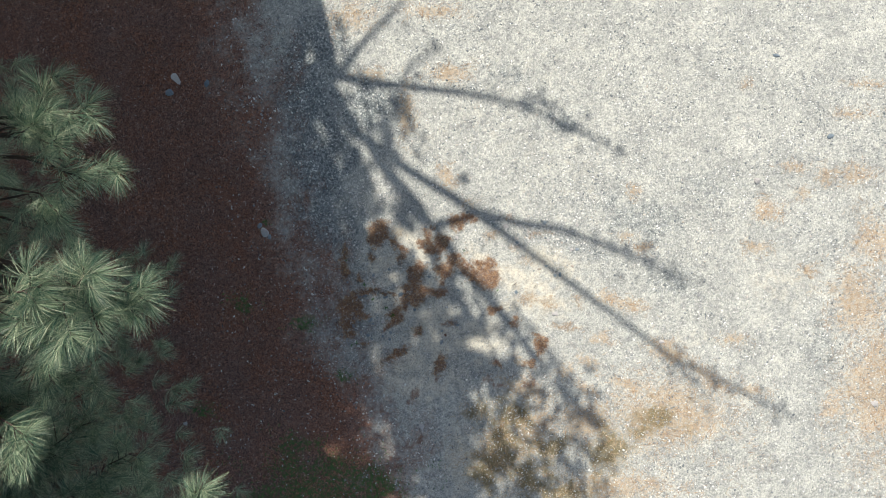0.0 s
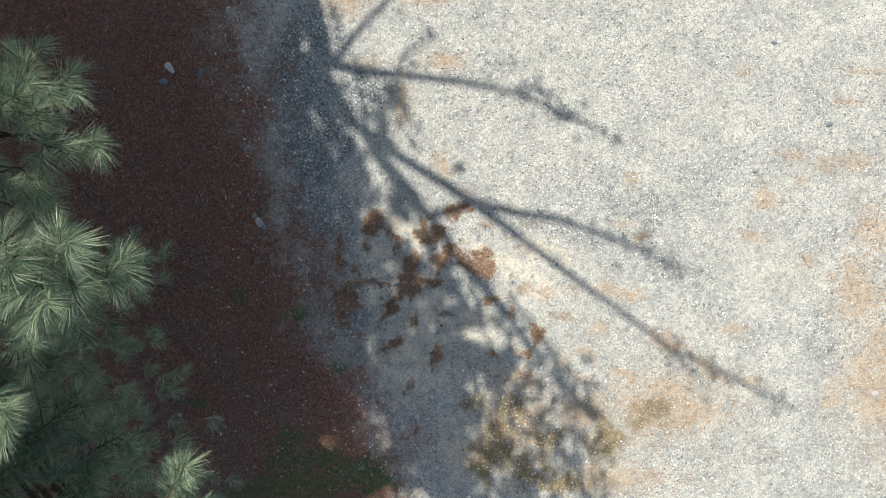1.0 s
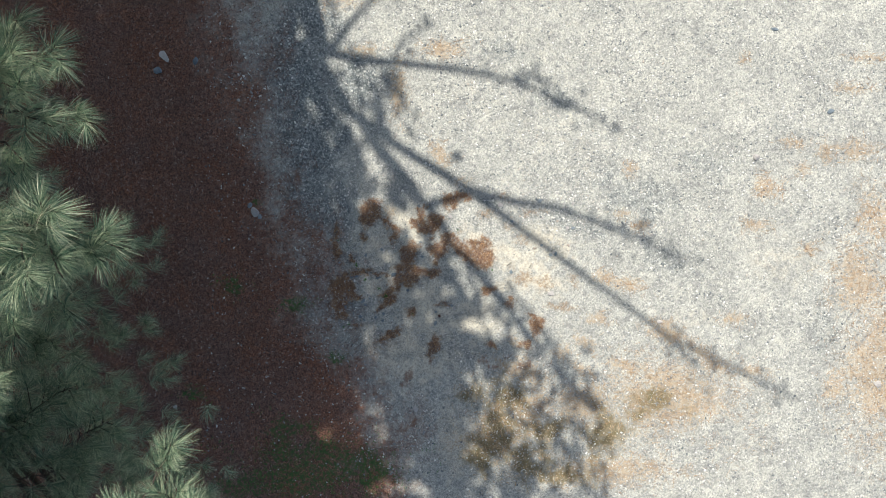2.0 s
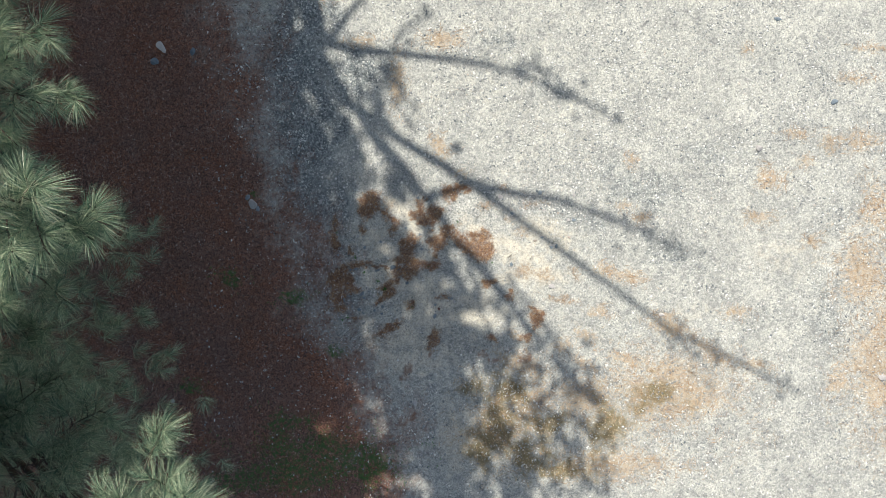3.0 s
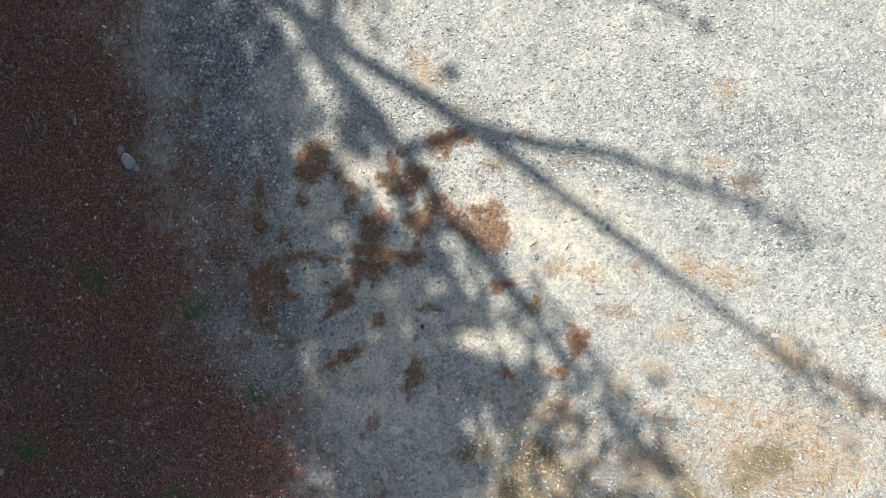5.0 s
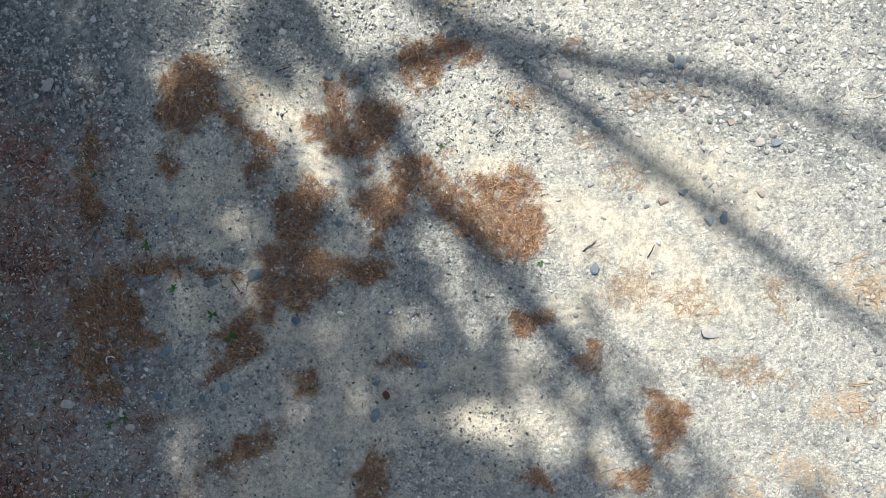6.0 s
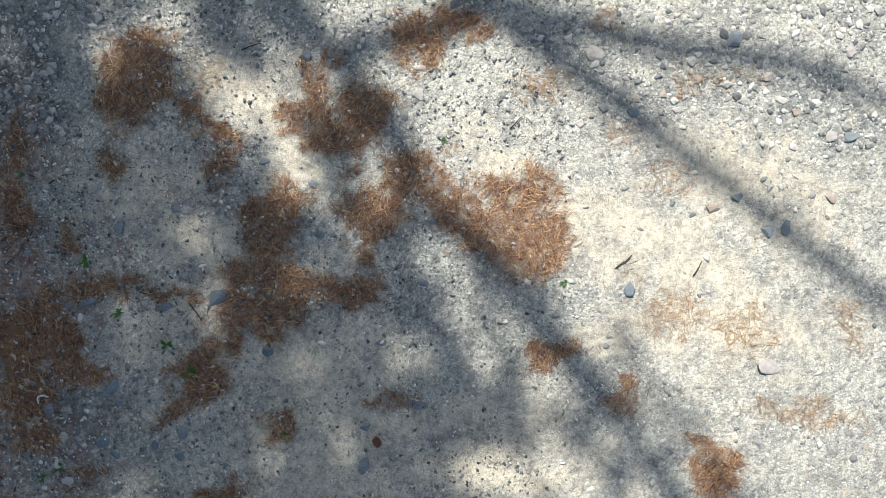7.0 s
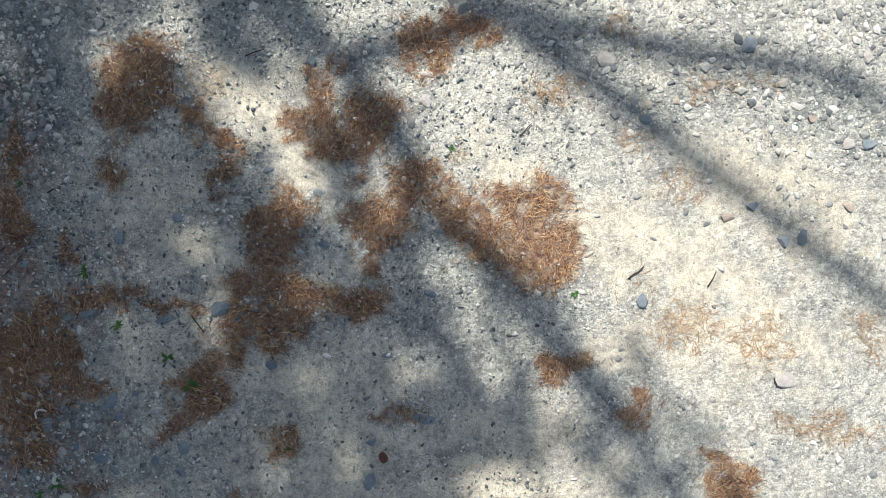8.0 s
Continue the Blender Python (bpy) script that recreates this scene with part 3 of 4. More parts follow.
gx, gy = axis(-5.6, 5.6, -1.4, 1.8, 0.022, 0.06), axis(-3.4, 3.4, -1.2, 0.8, 0.022, 0.06)
X, Y = np.meshgrid(gx, gy)
X, Y = X.ravel(), Y.ravel()
k = np.arange(len(gx) * len(gy)).reshape(len(gy), len(gx))
quads = np.stack([k[:-1, :-1], k[:-1, 1:], k[1:, 1:], k[1:, :-1]], axis=-1).reshape(-1, 4)
me = raw_mesh("ground", np.stack([X, Y, swell(X, Y)], axis=1), quads)
for name, values in (
    ("soil", soil_share(X, Y)),
    ("litter", np.maximum(litter_share(X, Y), 0.45 * litter_share(X, Y, LITTER_THIN))),
    ("rust", (1 - soil_share(X, Y)) * np.maximum(spots(X, Y, TAN_FAR, TAN_NEAR, TAN_SPOT, soft=1.2), 0.36 * cloudy(X, Y, 0.7))),
    ("moss", spots(X, Y, MOSS, soft=1.0)),
    ("stony", np.maximum(0.65 * spots(X, Y, STONY, STONY_NEAR, soft=1.3, ragged=0.9), spots(X, Y, STONY_AND_SHADE, soft=1.2, ragged=0.8))),
    ("dry", spots(X, Y, DRY_GRASS, soft=1.3, ragged=0.9)),
    ("sand", np.maximum(spots(X, Y, SAND, SAND_NEAR, soft=1.8, ragged=0.8), 0.55 * cloudy(X, Y, 0.6)) * np.where(X > 1.7, 0.55, 1)),
):
    me.attributes.new(name, 'FLOAT', 'POINT').data.foreach_set("value", values.astype(np.float32))
me.shade_smooth()
ground = tagged(mesh_part("ground", me, GROUND), "pale grey gravel ground with dark needle-strewn soil under the trees", "ground", kind="structure")


# ---- stones ----
def rock_shape(seed, flat=0.6, detail=1):
    bm = bmesh.new()
    bmesh.ops.create_icosphere(bm, subdivisions=detail, radius=1.0)
    r = random.Random(seed)
    planes = [(Vector((r.gauss(0, 1), r.gauss(0, 1), r.gauss(0, 1))).normalized(), r.uniform(0.38, 0.8)) for _ in range(9)]
    for v in bm.verts:
        v.co *= r.uniform(0.86, 1.12)
        for n, d in planes:
            over = v.co.dot(n) - d
            if over > 0:
                v.co -= n * over
        v.co.z *= flat
    return bm


def rock_arrays(seed, flat):
    bm = rock_shape(seed, flat, 1)
    bm.verts.ensure_lookup_table()
    v = np.array([p.co[:] for p in bm.verts])
    f = np.array([[p.index for p in q.verts] for q in bm.faces])
    bm.free()
    return v, f


def lay_stones(name, rng, x, y, size, sink=0.25):
    """Many stones of the given half sizes, joined into one mesh."""
    shapes = [rock_arrays(100 + i, 0.18 + 0.045 * i) for i in range(6)]
    verts, faces, base = [], [], 0
    z = swell(x, y)
    kind = rng.integers(0, 6, len(x))
    for i, (v, f) in enumerate(shapes):
        p = np.flatnonzero(kind == i)
        a, st = rng.random(len(p)) * 6.283, 0.6 + 0.8 * rng.random(len(p))
        c, s = np.cos(a), np.sin(a)
        lx, ly, lz = v[:, 0], v[:, 1], v[:, 2]
        px = lx[None] * (size[p] * st)[:, None]
        py = ly[None] * (size[p] / st)[:, None]
        wx = px * c[:, None] - py * s[:, None] + x[p][:, None]
        wy = px * s[:, None] + py * c[:, None] + y[p][:, None]
        wz = lz[None] * size[p][:, None] + (z[p] + size[p] * (0.14 - 0.5 * sink))[:, None] + 0.12 * (px * rng.normal(size=(len(p), 1)))
        verts.append(np.stack([wx, wy, wz], axis=-1).reshape(-1, 3))
        faces.append((f[None] + (base + np.arange(len(p)) * len(v))[:, None, None]).reshape(-1, 3))
        base += len(p) * len(v)
    return raw_mesh(name, np.concatenate(verts), np.concatenate(faces))


rng = np.random.default_rng(11)


def strew(n, x0, x1, y0, y1, keep):
    x, y = rng.uniform(x0, x1, n), rng.uniform(y0, y1, n)
    ok = rng.random(n) < keep(x, y)
    return x[ok], y[ok]


def stony(x, y):
    s = np.clip(0.25 + 1.6 * (cloudy(x, y, 0.5) - 0.28), 0.05, 1)
    s *= 1 - 0.82 * spots(x, y, SAND, SAND_NEAR, soft=1.2)
    s *= 1 - 0.95 * litter_share(x, y)
    s = np.maximum(s, 0.9 * spots(x, y, STONY, STONY_NEAR, STONY_AND_SHADE, soft=1.3, ragged=0.8))
    return s * (1 - 0.9 * soil_share(x, y))


def right_of_track(x, y):
    """The coarser gravel lies along the north and west of the clearing."""
    north = np.clip((y - 0.02 + 0.3 * (x - 0.9)) / 0.4, 0.06, 1)
    west = np.clip((-0.55 - x) / 0.35, 0, 1) * np.clip(abs(y + 0.2) / 0.5, 0.2, 1)
    return np.maximum(north, 0.8 * west)


sx, sy = strew(64000, -1.35, 1.8, -1.2, 0.75, lambda x, y: 0.8 * stony(x, y))
grit = lay_stones("fine_gravel", rng, sx, sy, 0.0022 + 0.0040 * rng.random(len(sx)) ** 2.5, 0.3)
sx, sy = strew(22000, -1.35, 1.8, -1.2, 0.75, lambda x, y: stony(x, y) * np.maximum(right_of_track(x, y), 0.16))
coarse = lay_stones("coarse_gravel", rng, sx, sy, 0.005 + 0.011 * rng.random(len(sx)) ** 3)
sx, sy = strew(110000, -2.4, 5.4, -3.2, 3.3, lambda x, y: stony(x, y) * np.where((abs(x - 0.22) < 1.55) & (abs(y + 0.22) < 0.95), 0, 1))
wide = lay_stones("wide_gravel", rng, sx, sy, 0.005 + 0.014 * rng.random(len(sx)) ** 3)
for ob, label in ((grit, "fine pale grey grit lying over the gravel ground"), (coarse, "coarse grey and white gravel stones on the ground"), (wide, "loose grey gravel stones over the open ground")):
    tagged(mesh_part(ob.name, ob, GRAVEL), label, "gravel", kind="stuff")
sx, sy = strew(24000, -5.3, -0.2, -3.2, 3.3, lambda x, y: 0.5 * soil_share(x, y))
crumbs = lay_stones("soil_crumbs", rng, sx, sy, 0.003 + 0.006 * rng.random(len(sx)) ** 3)
tagged(mesh_part("soil_crumbs", crumbs, CRUMB), "small stone crumbs scattered on the dark soil", "gravel", kind="stuff")

sx, sy = strew(46000, -1.35, 0.95, -1.2, 0.75, lambda x, y: (1 - 0.65 * spots(x, y, SAND_NEAR, soft=1.0)) * np.clip(0.15 + 1.4 * (cloudy(x, y, 0.35) - 0.3), 0.05, 0.8) * np.clip((0.75 - x) / 0.5, 0, 1))
chips = lay_stones("stone_chips", rng, sx, sy, 0.0028 + 0.006 * rng.random(len(sx)) ** 3, 0.1)
chips.transform(Matrix.Translation((0, 0, 0.004)))
tagged(mesh_part("stone_chips", chips, CHIP), "pale and slaty stone chips over the needle mats", "gravel", kind="stuff")


# ---- needles on the ground ----
def lay_ribbons(name, x, y, length, width, turn, bend, lift, tilt=0.15):
    """Thin bent ribbons lying on the ground, joined into one mesh."""
    n = len(x)
    t = np.array([-0.5, 0.0, 0.5])
    c, s = np.cos(turn), np.sin(turn)
    along = t[None] * length[:, None]
    side = bend[:, None] * length[:, None] * np.array([0.0, 0.16, 0.0])[None]
    rise = rng.normal(0, tilt, n)[:, None] * along
    P = []
    for w, up in ((-0.5, 0.0), (0.5, 0.35)):
        off = side + w * width[:, None] * np.array([0.7, 1.0, 0.5])[None]
        wx = x[:, None] + along * c[:, None] - off * s[:, None]
        wy = y[:, None] + along * s[:, None] + off * c[:, None]
        wz = swell(x, y)[:, None] + lift[:, None] + abs(rise) + up * width[:, None]
        P.append(np.stack([wx, wy, wz], axis=-1))
    V = np.concatenate(P, axis=1).reshape(-1, 3)
    q = np.array([[0, 1, 4, 3], [1, 2, 5, 4]])
    return raw_mesh(name, V, (q[None] + 6 * np.arange(n)[:, None, None]).reshape(-1, 4))


def needles(name, n, box, keep, length, width, mat, label, pile=0.010):
    x, y = strew(n, *box, keep)
    m = len(x)
    flow = 6.283 * field(x, y, 0.25) + rng.normal(0, 1.1, m)
    me = lay_ribbons(name, x, y, length * (0.6 + 0.6 * rng.random(m)), width * (0.7 + 0.6 * rng.random(m)), flow, rng.normal(0, 0.5, m), 0.001 + pile * rng.random(m), 0.05)
    return tagged(mesh_part(name, me, mat), label, "needle litter", kind="stuff")


needles("needle_litter", 210000, (-1.35, 1.75, -1.2, 0.75), lambda x, y: np.maximum(litter_share(x, y) ** 1.6, 0.002), 0.032, 0.0010, DRY_NEEDLE, "red-brown fallen pine needles matted on the gravel")
needles("thin_litter", 60000, (-0.7, 1.75, -1.1, 0.7), lambda x, y: 0.95 * litter_share(x, y, LITTER_THIN), 0.034, 0.0011, RUST_NEEDLE, "rust-coloured needles strewn thinly over pale gravel", 0.006)
needles("stray_needles", 5000, (-1.4, 1.8, -1.25, 0.8), lambda x, y: 0.06 + 0.5 * spots(x, y, TAN_FAR, TAN_NEAR, soft=1.4), 0.035, 0.0011, STRAW, "stray straw-coloured needles scattered over the gravel", 0.004)
needles("rust_needles", 60000, (-1.2, 5.4, -3.2, 3.2), lambda x, y: spots(x, y, TAN_FAR, TAN_NEAR, TAN_SPOT, soft=1.3, ragged=0.9) * np.where((x < 1.75) & (y > -1.15) & (y < 0.7), 0.05, 1), 0.06, 0.0024, RUST_NEEDLE, "rust and straw-coloured needles on the open ground", 0.006)
needles("soil_litter", 100000, (-5.4, 0.1, -3.3, 3.4), lambda x, y: soil_share(x, y) ** 2 * np.clip((-0.75 - x) / 0.5, 0.02, 1) * (1 - 0.75 * spots(x, y, MOSS, soft=1.4, ragged=1.0)), 0.026, 0.0055, OLD_NEEDLE, "dark brown old needle litter under the trees", 0.008)


# ---- single stones ----
def stone(seed, x, y, a, b, turn, mat, label, flat=0.45):
    bm = rock_shape(seed, flat, 2)
    for v in bm.verts:
        v.co.x *= 1.35 * a
        v.co.y *= 1.35 * b
        v.co.z *= 1.2 * min(a, b)
    z = float(swell(x, y))
    ob = part("stone", bm, mat, None, "")
    ob.matrix_basis = pose(x, y, z + 0.22 * min(a, b), random.uniform(-8, 8), random.uniform(-8, 8), turn)
    return tagged(ob, label, "stone", "loose stones on the ground")


for i, e in enumerate(SLATE + SLATE_SHADE):
    stone(i, *e, SLATY, "flat blue-grey slate stone lying on the gravel")
for i, e in enumerate(PALE):
    stone(60 + i, *e, CHALKY, "pale grey angular stone lying on the gravel", 0.32)
for i, e in enumerate(WARM):
    stone(80 + i, *e, RUSTY, "rust-brown stone lying on the gravel")
for i, e in enumerate(FAR):
    stone(120 + i, *e, SLATY if i in (1, 2, 4, 5, 6, 7) else CHALKY, "weathered grey stone lying on bare ground")


# ---- pine trees ----
def tube(bm, pts, r0, r1, sides=7):
    """A tapered limb along the points."""
    rings = []
    n = len(pts)
    for i, p in enumerate(pts):
        d = (pts[min(i + 1, n - 1)] - pts[max(i - 1, 0)]).normalized()
        u = d.orthogonal().normalized()
        w = d.cross(u)
        r = r0 + (r1 - r0) * i / (n - 1)
        rings.append([bm.verts.new(p + (u * math.cos(6.2832 * k / sides) + w * math.sin(6.2832 * k / sides)) * r) for k in range(sides)])
    for a, b in zip(rings, rings[1:]):
        for k in range(sides):
            bm.faces.new((a[k], a[(k + 1) % sides], b[(k + 1) % sides], b[k]))
    bm.faces.new(rings[-1])
    bm.faces.new(rings[0][::-1])


def sweep(a, b, sag, steps=6, seed=0):
    """Points from a to b along an uneven arc."""
    r = random.Random(seed)
    out = []
    for i in range(steps + 1):
        t = i / steps
        p = a.lerp(b, t) + Vector((0, 0, sag * 4 * t * (1 - t)))
        if 0 < i < steps:
            p += Vector((r.gauss(0, 1), r.gauss(0, 1), r.gauss(0, 1))) * (b - a).length * 0.018
        out.append(p)
    return out


def tuft_mesh(name, seed, bundles, shoot, length, width, spread=(22, 74)):
    """A shoot that points along +x, set with bundles of five needles."""
    r = np.random.default_rng(seed)
    V, F = [], []
    for i in range(bundles):
        t = (i + r.random()) / bundles
        ang = math.radians(spread[1] + (spread[0] - spread[1]) * t ** 1.3 + r.normal(0, 7))
        roll = r.random() * 6.283
        root = np.array([shoot * t, 0, 0])
        for j in range(5):
            a2, r2 = ang + r.normal(0, 0.10), roll + r.normal(0, 0.16)
            d = np.array([math.cos(a2), math.sin(a2) * math.cos(r2), math.sin(a2) * math.sin(r2)])
            side = np.cross(d, r.normal(size=3))
            side /= np.linalg.norm(side)
            ln = length * (0.8 + 0.35 * r.random())
            droop = np.array([0.06, 0, -0.16 - 0.10 * r.random()]) * ln
            mid, tip = root + d * ln * 0.55 + droop * 0.25, root + d * ln + droop
            k = len(V)
            V += [root - side * width * 0.35, root + side * width * 0.35, mid + side * width * 0.5, mid - side * width * 0.5, tip + side * width * 0.2, tip - side * width * 0.2]
            F += [[k, k + 1, k + 2, k + 3], [k + 3, k + 2, k + 4, k + 5]]
    me = raw_mesh(name, np.array(V), np.array(F))
    me.materials.append(GREEN_NEEDLE)
    return me


TUFTS = [tuft_mesh("needle_tuft", 20 + i, 44, 0.070, 0.104, 0.0011, (16, 78)) for i in range(5)]


def clump_arrays(seed, size):
    """A coarse spray of needles for the crown high above."""
    r = np.random.default_rng(seed)
    V, F = [], []
    for i in range(26):
        d = r.normal(size=3)
        d /= np.linalg.norm(d)
        s = np.cross(d, r.normal(size=3))
        s *= 0.010 / np.linalg.norm(s)
        k = len(V)
        V += [d * 0.01 - s * 0.4, d * 0.01 + s * 0.4, d * size * r.uniform(0.75, 1.1) + s, d * size - s]
        F += [[k, k + 1, k + 2, k + 3]]
    return np.array(V), np.array(F)


def crown_mesh(name, places, size=0.12):
    kinds = [clump_arrays(60 + i, size) for i in range(6)]
    verts, faces, base = [], [], 0
    P = np.array(places)
    which = np.arange(len(P)) % 6
    for i, (v, f) in enumerate(kinds):
        p = P[which == i]
        verts.append((v[None] + p[:, None]).reshape(-1, 3))
        faces.append((f[None] + (base + np.arange(len(p)) * len(v))[:, None, None]).reshape(-1, 4))
        base += len(p) * len(v)
    return raw_mesh(name, np.concatenate(verts), np.concatenate(faces))


def in_camera_view(p):
    """Whether a place lies in the camera's view from 6 m, kept free of crown clumps."""
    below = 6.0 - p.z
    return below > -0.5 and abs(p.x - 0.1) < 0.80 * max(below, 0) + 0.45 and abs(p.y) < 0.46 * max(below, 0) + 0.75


# the pine whose outer branches reach over the clearing: tip and root of each branch
near_pine = tagged(new("pine_tree"), "green five-needled pine with long soft needle tufts", "pine tree")
near_pine.location = (-5.4, 1.0, 0)
# outer sprays, height by height: tip x, y and root x, y
UPPER = [
    (-1.43, 0.57, -1.63, 0.65), (-1.6, 0.67, -1.76, 0.72), (-1.48, 0.82, -1.71, 0.85), (-1.69, 0.38, -1.81, 0.49),
    (-1.79, 0.35, -1.9, 0.49), (-1.51, 0.53, -1.68, 0.6), (-1.71, 0.76, -1.87, 0.79), (-1.72, 1.05, -1.82, 0.83),
    (-1.86, 0.93, -1.98, 0.77), (-1.66, 0.85, -1.81, 0.75), (-1.96, 0.6, -2.11, 0.62),
]
MIDDLE = [
    (-1.09, 0.03, -1.32, 0.11), (-1.26, 0.18, -1.34, 0.11), (-1.25, -0.07, -1.34, 0.09), (-1.42, -0.15, -1.45, -0.01),
    (-1.52, 0.08, -1.65, 0.09), (-1.44, 0.12, -1.55, 0.09), (-1.48, -0.04, -1.53, 0.05), (-1.36, 0.16, -1.42, 0.1),
    (-1.16, -0.02, -1.29, 0.07), (-1.35, -0.1, -1.38, 0.05),
]
OUTER = [
    (-0.99, -0.74, -1.06, -0.87), (-0.8, -0.98, -0.91, -1.04), (-0.85, -1.13, -0.91, -1.05), (-1.21, -1.02, -1.1, -1.07), (-0.98, -0.94, -1.01, -1.05),
]
INNER = [
    (-1.67, -0.35, -1.75, -0.21), (-1.66, -0.56, -1.78, -0.48), (-1.71, -0.67, -1.83, -0.57), (-1.84, -0.35, -2.03, -0.21),
    (-1.93, 0.38, -2.12, 0.33),
]
BRANCHES = []
for rows, height in ((UPPER, 3.45), (MIDDLE, 3.85), (OUTER, 3.70), (INNER[:3], 3.60), (INNER[3:], 2.95)):
    for i, (tx, ty, rx, ry) in enumerate(rows):
        lift = 0.05 * ((i * 3) % 4 - 1.5)
        BRANCHES.append(((tx, ty, height + lift), (rx, ry, height + lift - 0.03)))
LOW_BRANCHES = [
    ((-1.51, -0.04, 2.80), (-2.07, -0.19, 2.80)), ((-1.68, -0.52, 2.75), (-2.18, -0.58, 2.75)), ((-1.48, -0.76, 2.90), (-2.02, -1.02, 2.90)),
    ((-1.71, -0.96, 2.90), (-2.19, -1.08, 2.90)), ((-1.91, -1.25, 2.90), (-2.31, -1.31, 2.90)), ((-1.28, -0.95, 2.90), (-1.68, -1.14, 2.90)),
    ((-1.87, 0.95, 3.20), (-2.30, 0.88, 3.20)), ((-1.93, -0.69, 2.80), (-2.44, -0.75, 2.80)), ((-1.96, -0.43, 3.00), (-2.38, -0.43, 3.00)),
    ((-1.42, -1.20, 2.90), (-1.86, -1.28, 2.90)),
]
LIT = [(0.6 * t[0] + 0.4 * r[0] + SUN_FALL.x * t[2], 0.6 * t[1] + 0.4 * r[1] + SUN_FALL.y * t[2], 0.09 if t[2] < 3.55 else 0.20, 0.09 if t[2] < 3.55 else 0.20, 0) for t, r in BRANCHES[:29]]


def sunlit(a, b, reach=0.22):
    """Whether the light that falls towards a, b reaches one of the outer sprays."""
    return any(math.hypot(a - e[0], b - e[1]) < reach for e in LIT)


FOOT = Vector((-5.4, 1.0, 0))
bm = bmesh.new()
tube(bm, sweep(Vector((0, 0, -0.1)), Vector((0.3, 0.5, 8.4)), 0, 10, 3), 0.20, 0.05, 12)
part("trunk", bm, BARK, near_pine, smooth=True)
pick = random.Random(9)


def tuft(at, way, scale=1.0):
    m = Vector(way).to_track_quat('X', 'Z').to_matrix().to_4x4()
    ob = new("needle_tuft", pick.choice(TUFTS))
    ob.parent = near_pine
    ob.matrix_basis = Matrix.Translation(Vector(at) - FOOT) @ m @ pose(0, 0, 0, pick.uniform(-20, 20)) @ Matrix.Scale(scale, 4)
    return ob


def leafy_branch(tip, root, n, reach, seed):
    tip, root = Vector(tip), Vector(root)
    r = random.Random(seed)
    away = root + (Vector((-0.7, -0.8, -0.9)) if root.y < -0.65 else Vector((-1.0, 0.1, -0.6)))
    trunk_at = FOOT + Vector((0.1, 0.2, max(1.2, away.z - 0.6)))
    line = sweep(trunk_at, away, -0.1, 3, seed)[:-1] + sweep(away, root, -0.05, 3, seed)[:-1] + sweep(root, tip, 0.0, 5, seed + 1)
    bm = bmesh.new()
    tube(bm, [p - FOOT for p in line[:7]], 0.022, 0.004, 7)
    tube(bm, [p - FOOT for p in line[6:]], 0.004, 0.003, 6)
    limb = (tip - root)
    ahead = limb.normalized()
    flat = Vector((-ahead.y, ahead.x, 0)).normalized()
    grown = [tuft(tip - ahead * 0.17, ahead + Vector((0, 0, -0.05)), 1.0)]
    for i in range(n):
        t = 1.0 - (i + 0.7) / (n + 0.3) * 0.95
        at = root.lerp(tip, t) 
        s = 1 if i % 2 else -1
        way = (ahead * r.uniform(0.5, 1.0) + flat * s * r.uniform(0.5, 1.1) + Vector((0, 0, r.uniform(-0.1, 1.1)))).normalized()
        end = at + way * reach * r.uniform(0.35, 1.0) * (0.45 + 0.75 * (1 - t))
        tube(bm, sweep(at - FOOT, end - FOOT, -0.01, 3, seed + i), 0.003, 0.002, 5)
        grown.append(tuft(end - way * 0.06, way, r.uniform(0.75, 1.0)))
    branch = part("branch", bm, BARK, near_pine, smooth=True)
    for ob in grown:
        ob.parent = branch


for i, (tip, root) in enumerate(BRANCHES):
    leafy_branch(tip, root, 3, 0.11, 200 + 7 * i)
for i, (tip, root) in enumerate(LOW_BRANCHES):
    leafy_branch(Vector(tip) - Vector((0.48, 0, 0.15)), Vector(root) - Vector((0.42, 0, 0.15)), 15, 0.24, 400 + 7 * i)


def uneven(a, b):
    """Whether the ragged outline of the crown takes in a place of its shadow."""
    inside = min((a + 6.9) / 1.9, (b + 4.5) / 1.5, (4.8 - b) / 1.5)
    return float(cloudy(a, b, 0.8)) < 0.15 + 0.75 * inside


places = []
while len(places) < 17000:
    a, b = pick.uniform(-6.6, -0.4), pick.uniform(-4.2, 4.4)
    p = cast_from(a, b, pick.uniform(4.3, 5.4 + 2.6 * float(cloudy(b, a, 1.1))))
    if uneven(a, b) and not in_camera_view(p) and not sunlit(a, b) and p.x < -1.2 and (a < (-1.45 if b > 1.2 else -1.15) or (b < -1.8 and a < -0.62) or (a < -0.8 and b < -0.3)):
        places.append(p - FOOT)
EDGE_Y = [-2.2, -1.3, -0.9, -0.65, -0.35, -0.2, 0.05, 0.18, 0.35, 1.8]
EDGE_X = [-1.50, -1.64, -1.88, -2.05, -2.20, -2.08, -2.00, -2.14, -2.75, -2.85]
lower = []
while len(lower) < 760:
    at = Vector((pick.uniform(-4.2, -1.4), pick.uniform(-2.2, 1.6), pick.uniform(1.2, 2.3)))
    if at.x < float(np.interp(at.y, EDGE_Y, EDGE_X)) - 0.12 + 0.2 * (float(cloudy(at.y, at.z, 0.3)) - 0.5):
        lower.append(Matrix.Translation(at - FOOT) @ pose(0, 0, 0, 0, pick.uniform(-70, 20), pick.uniform(-80, 80)) @ Matrix.Scale(0.95, 4))
verts, faces, base = [], [], 0
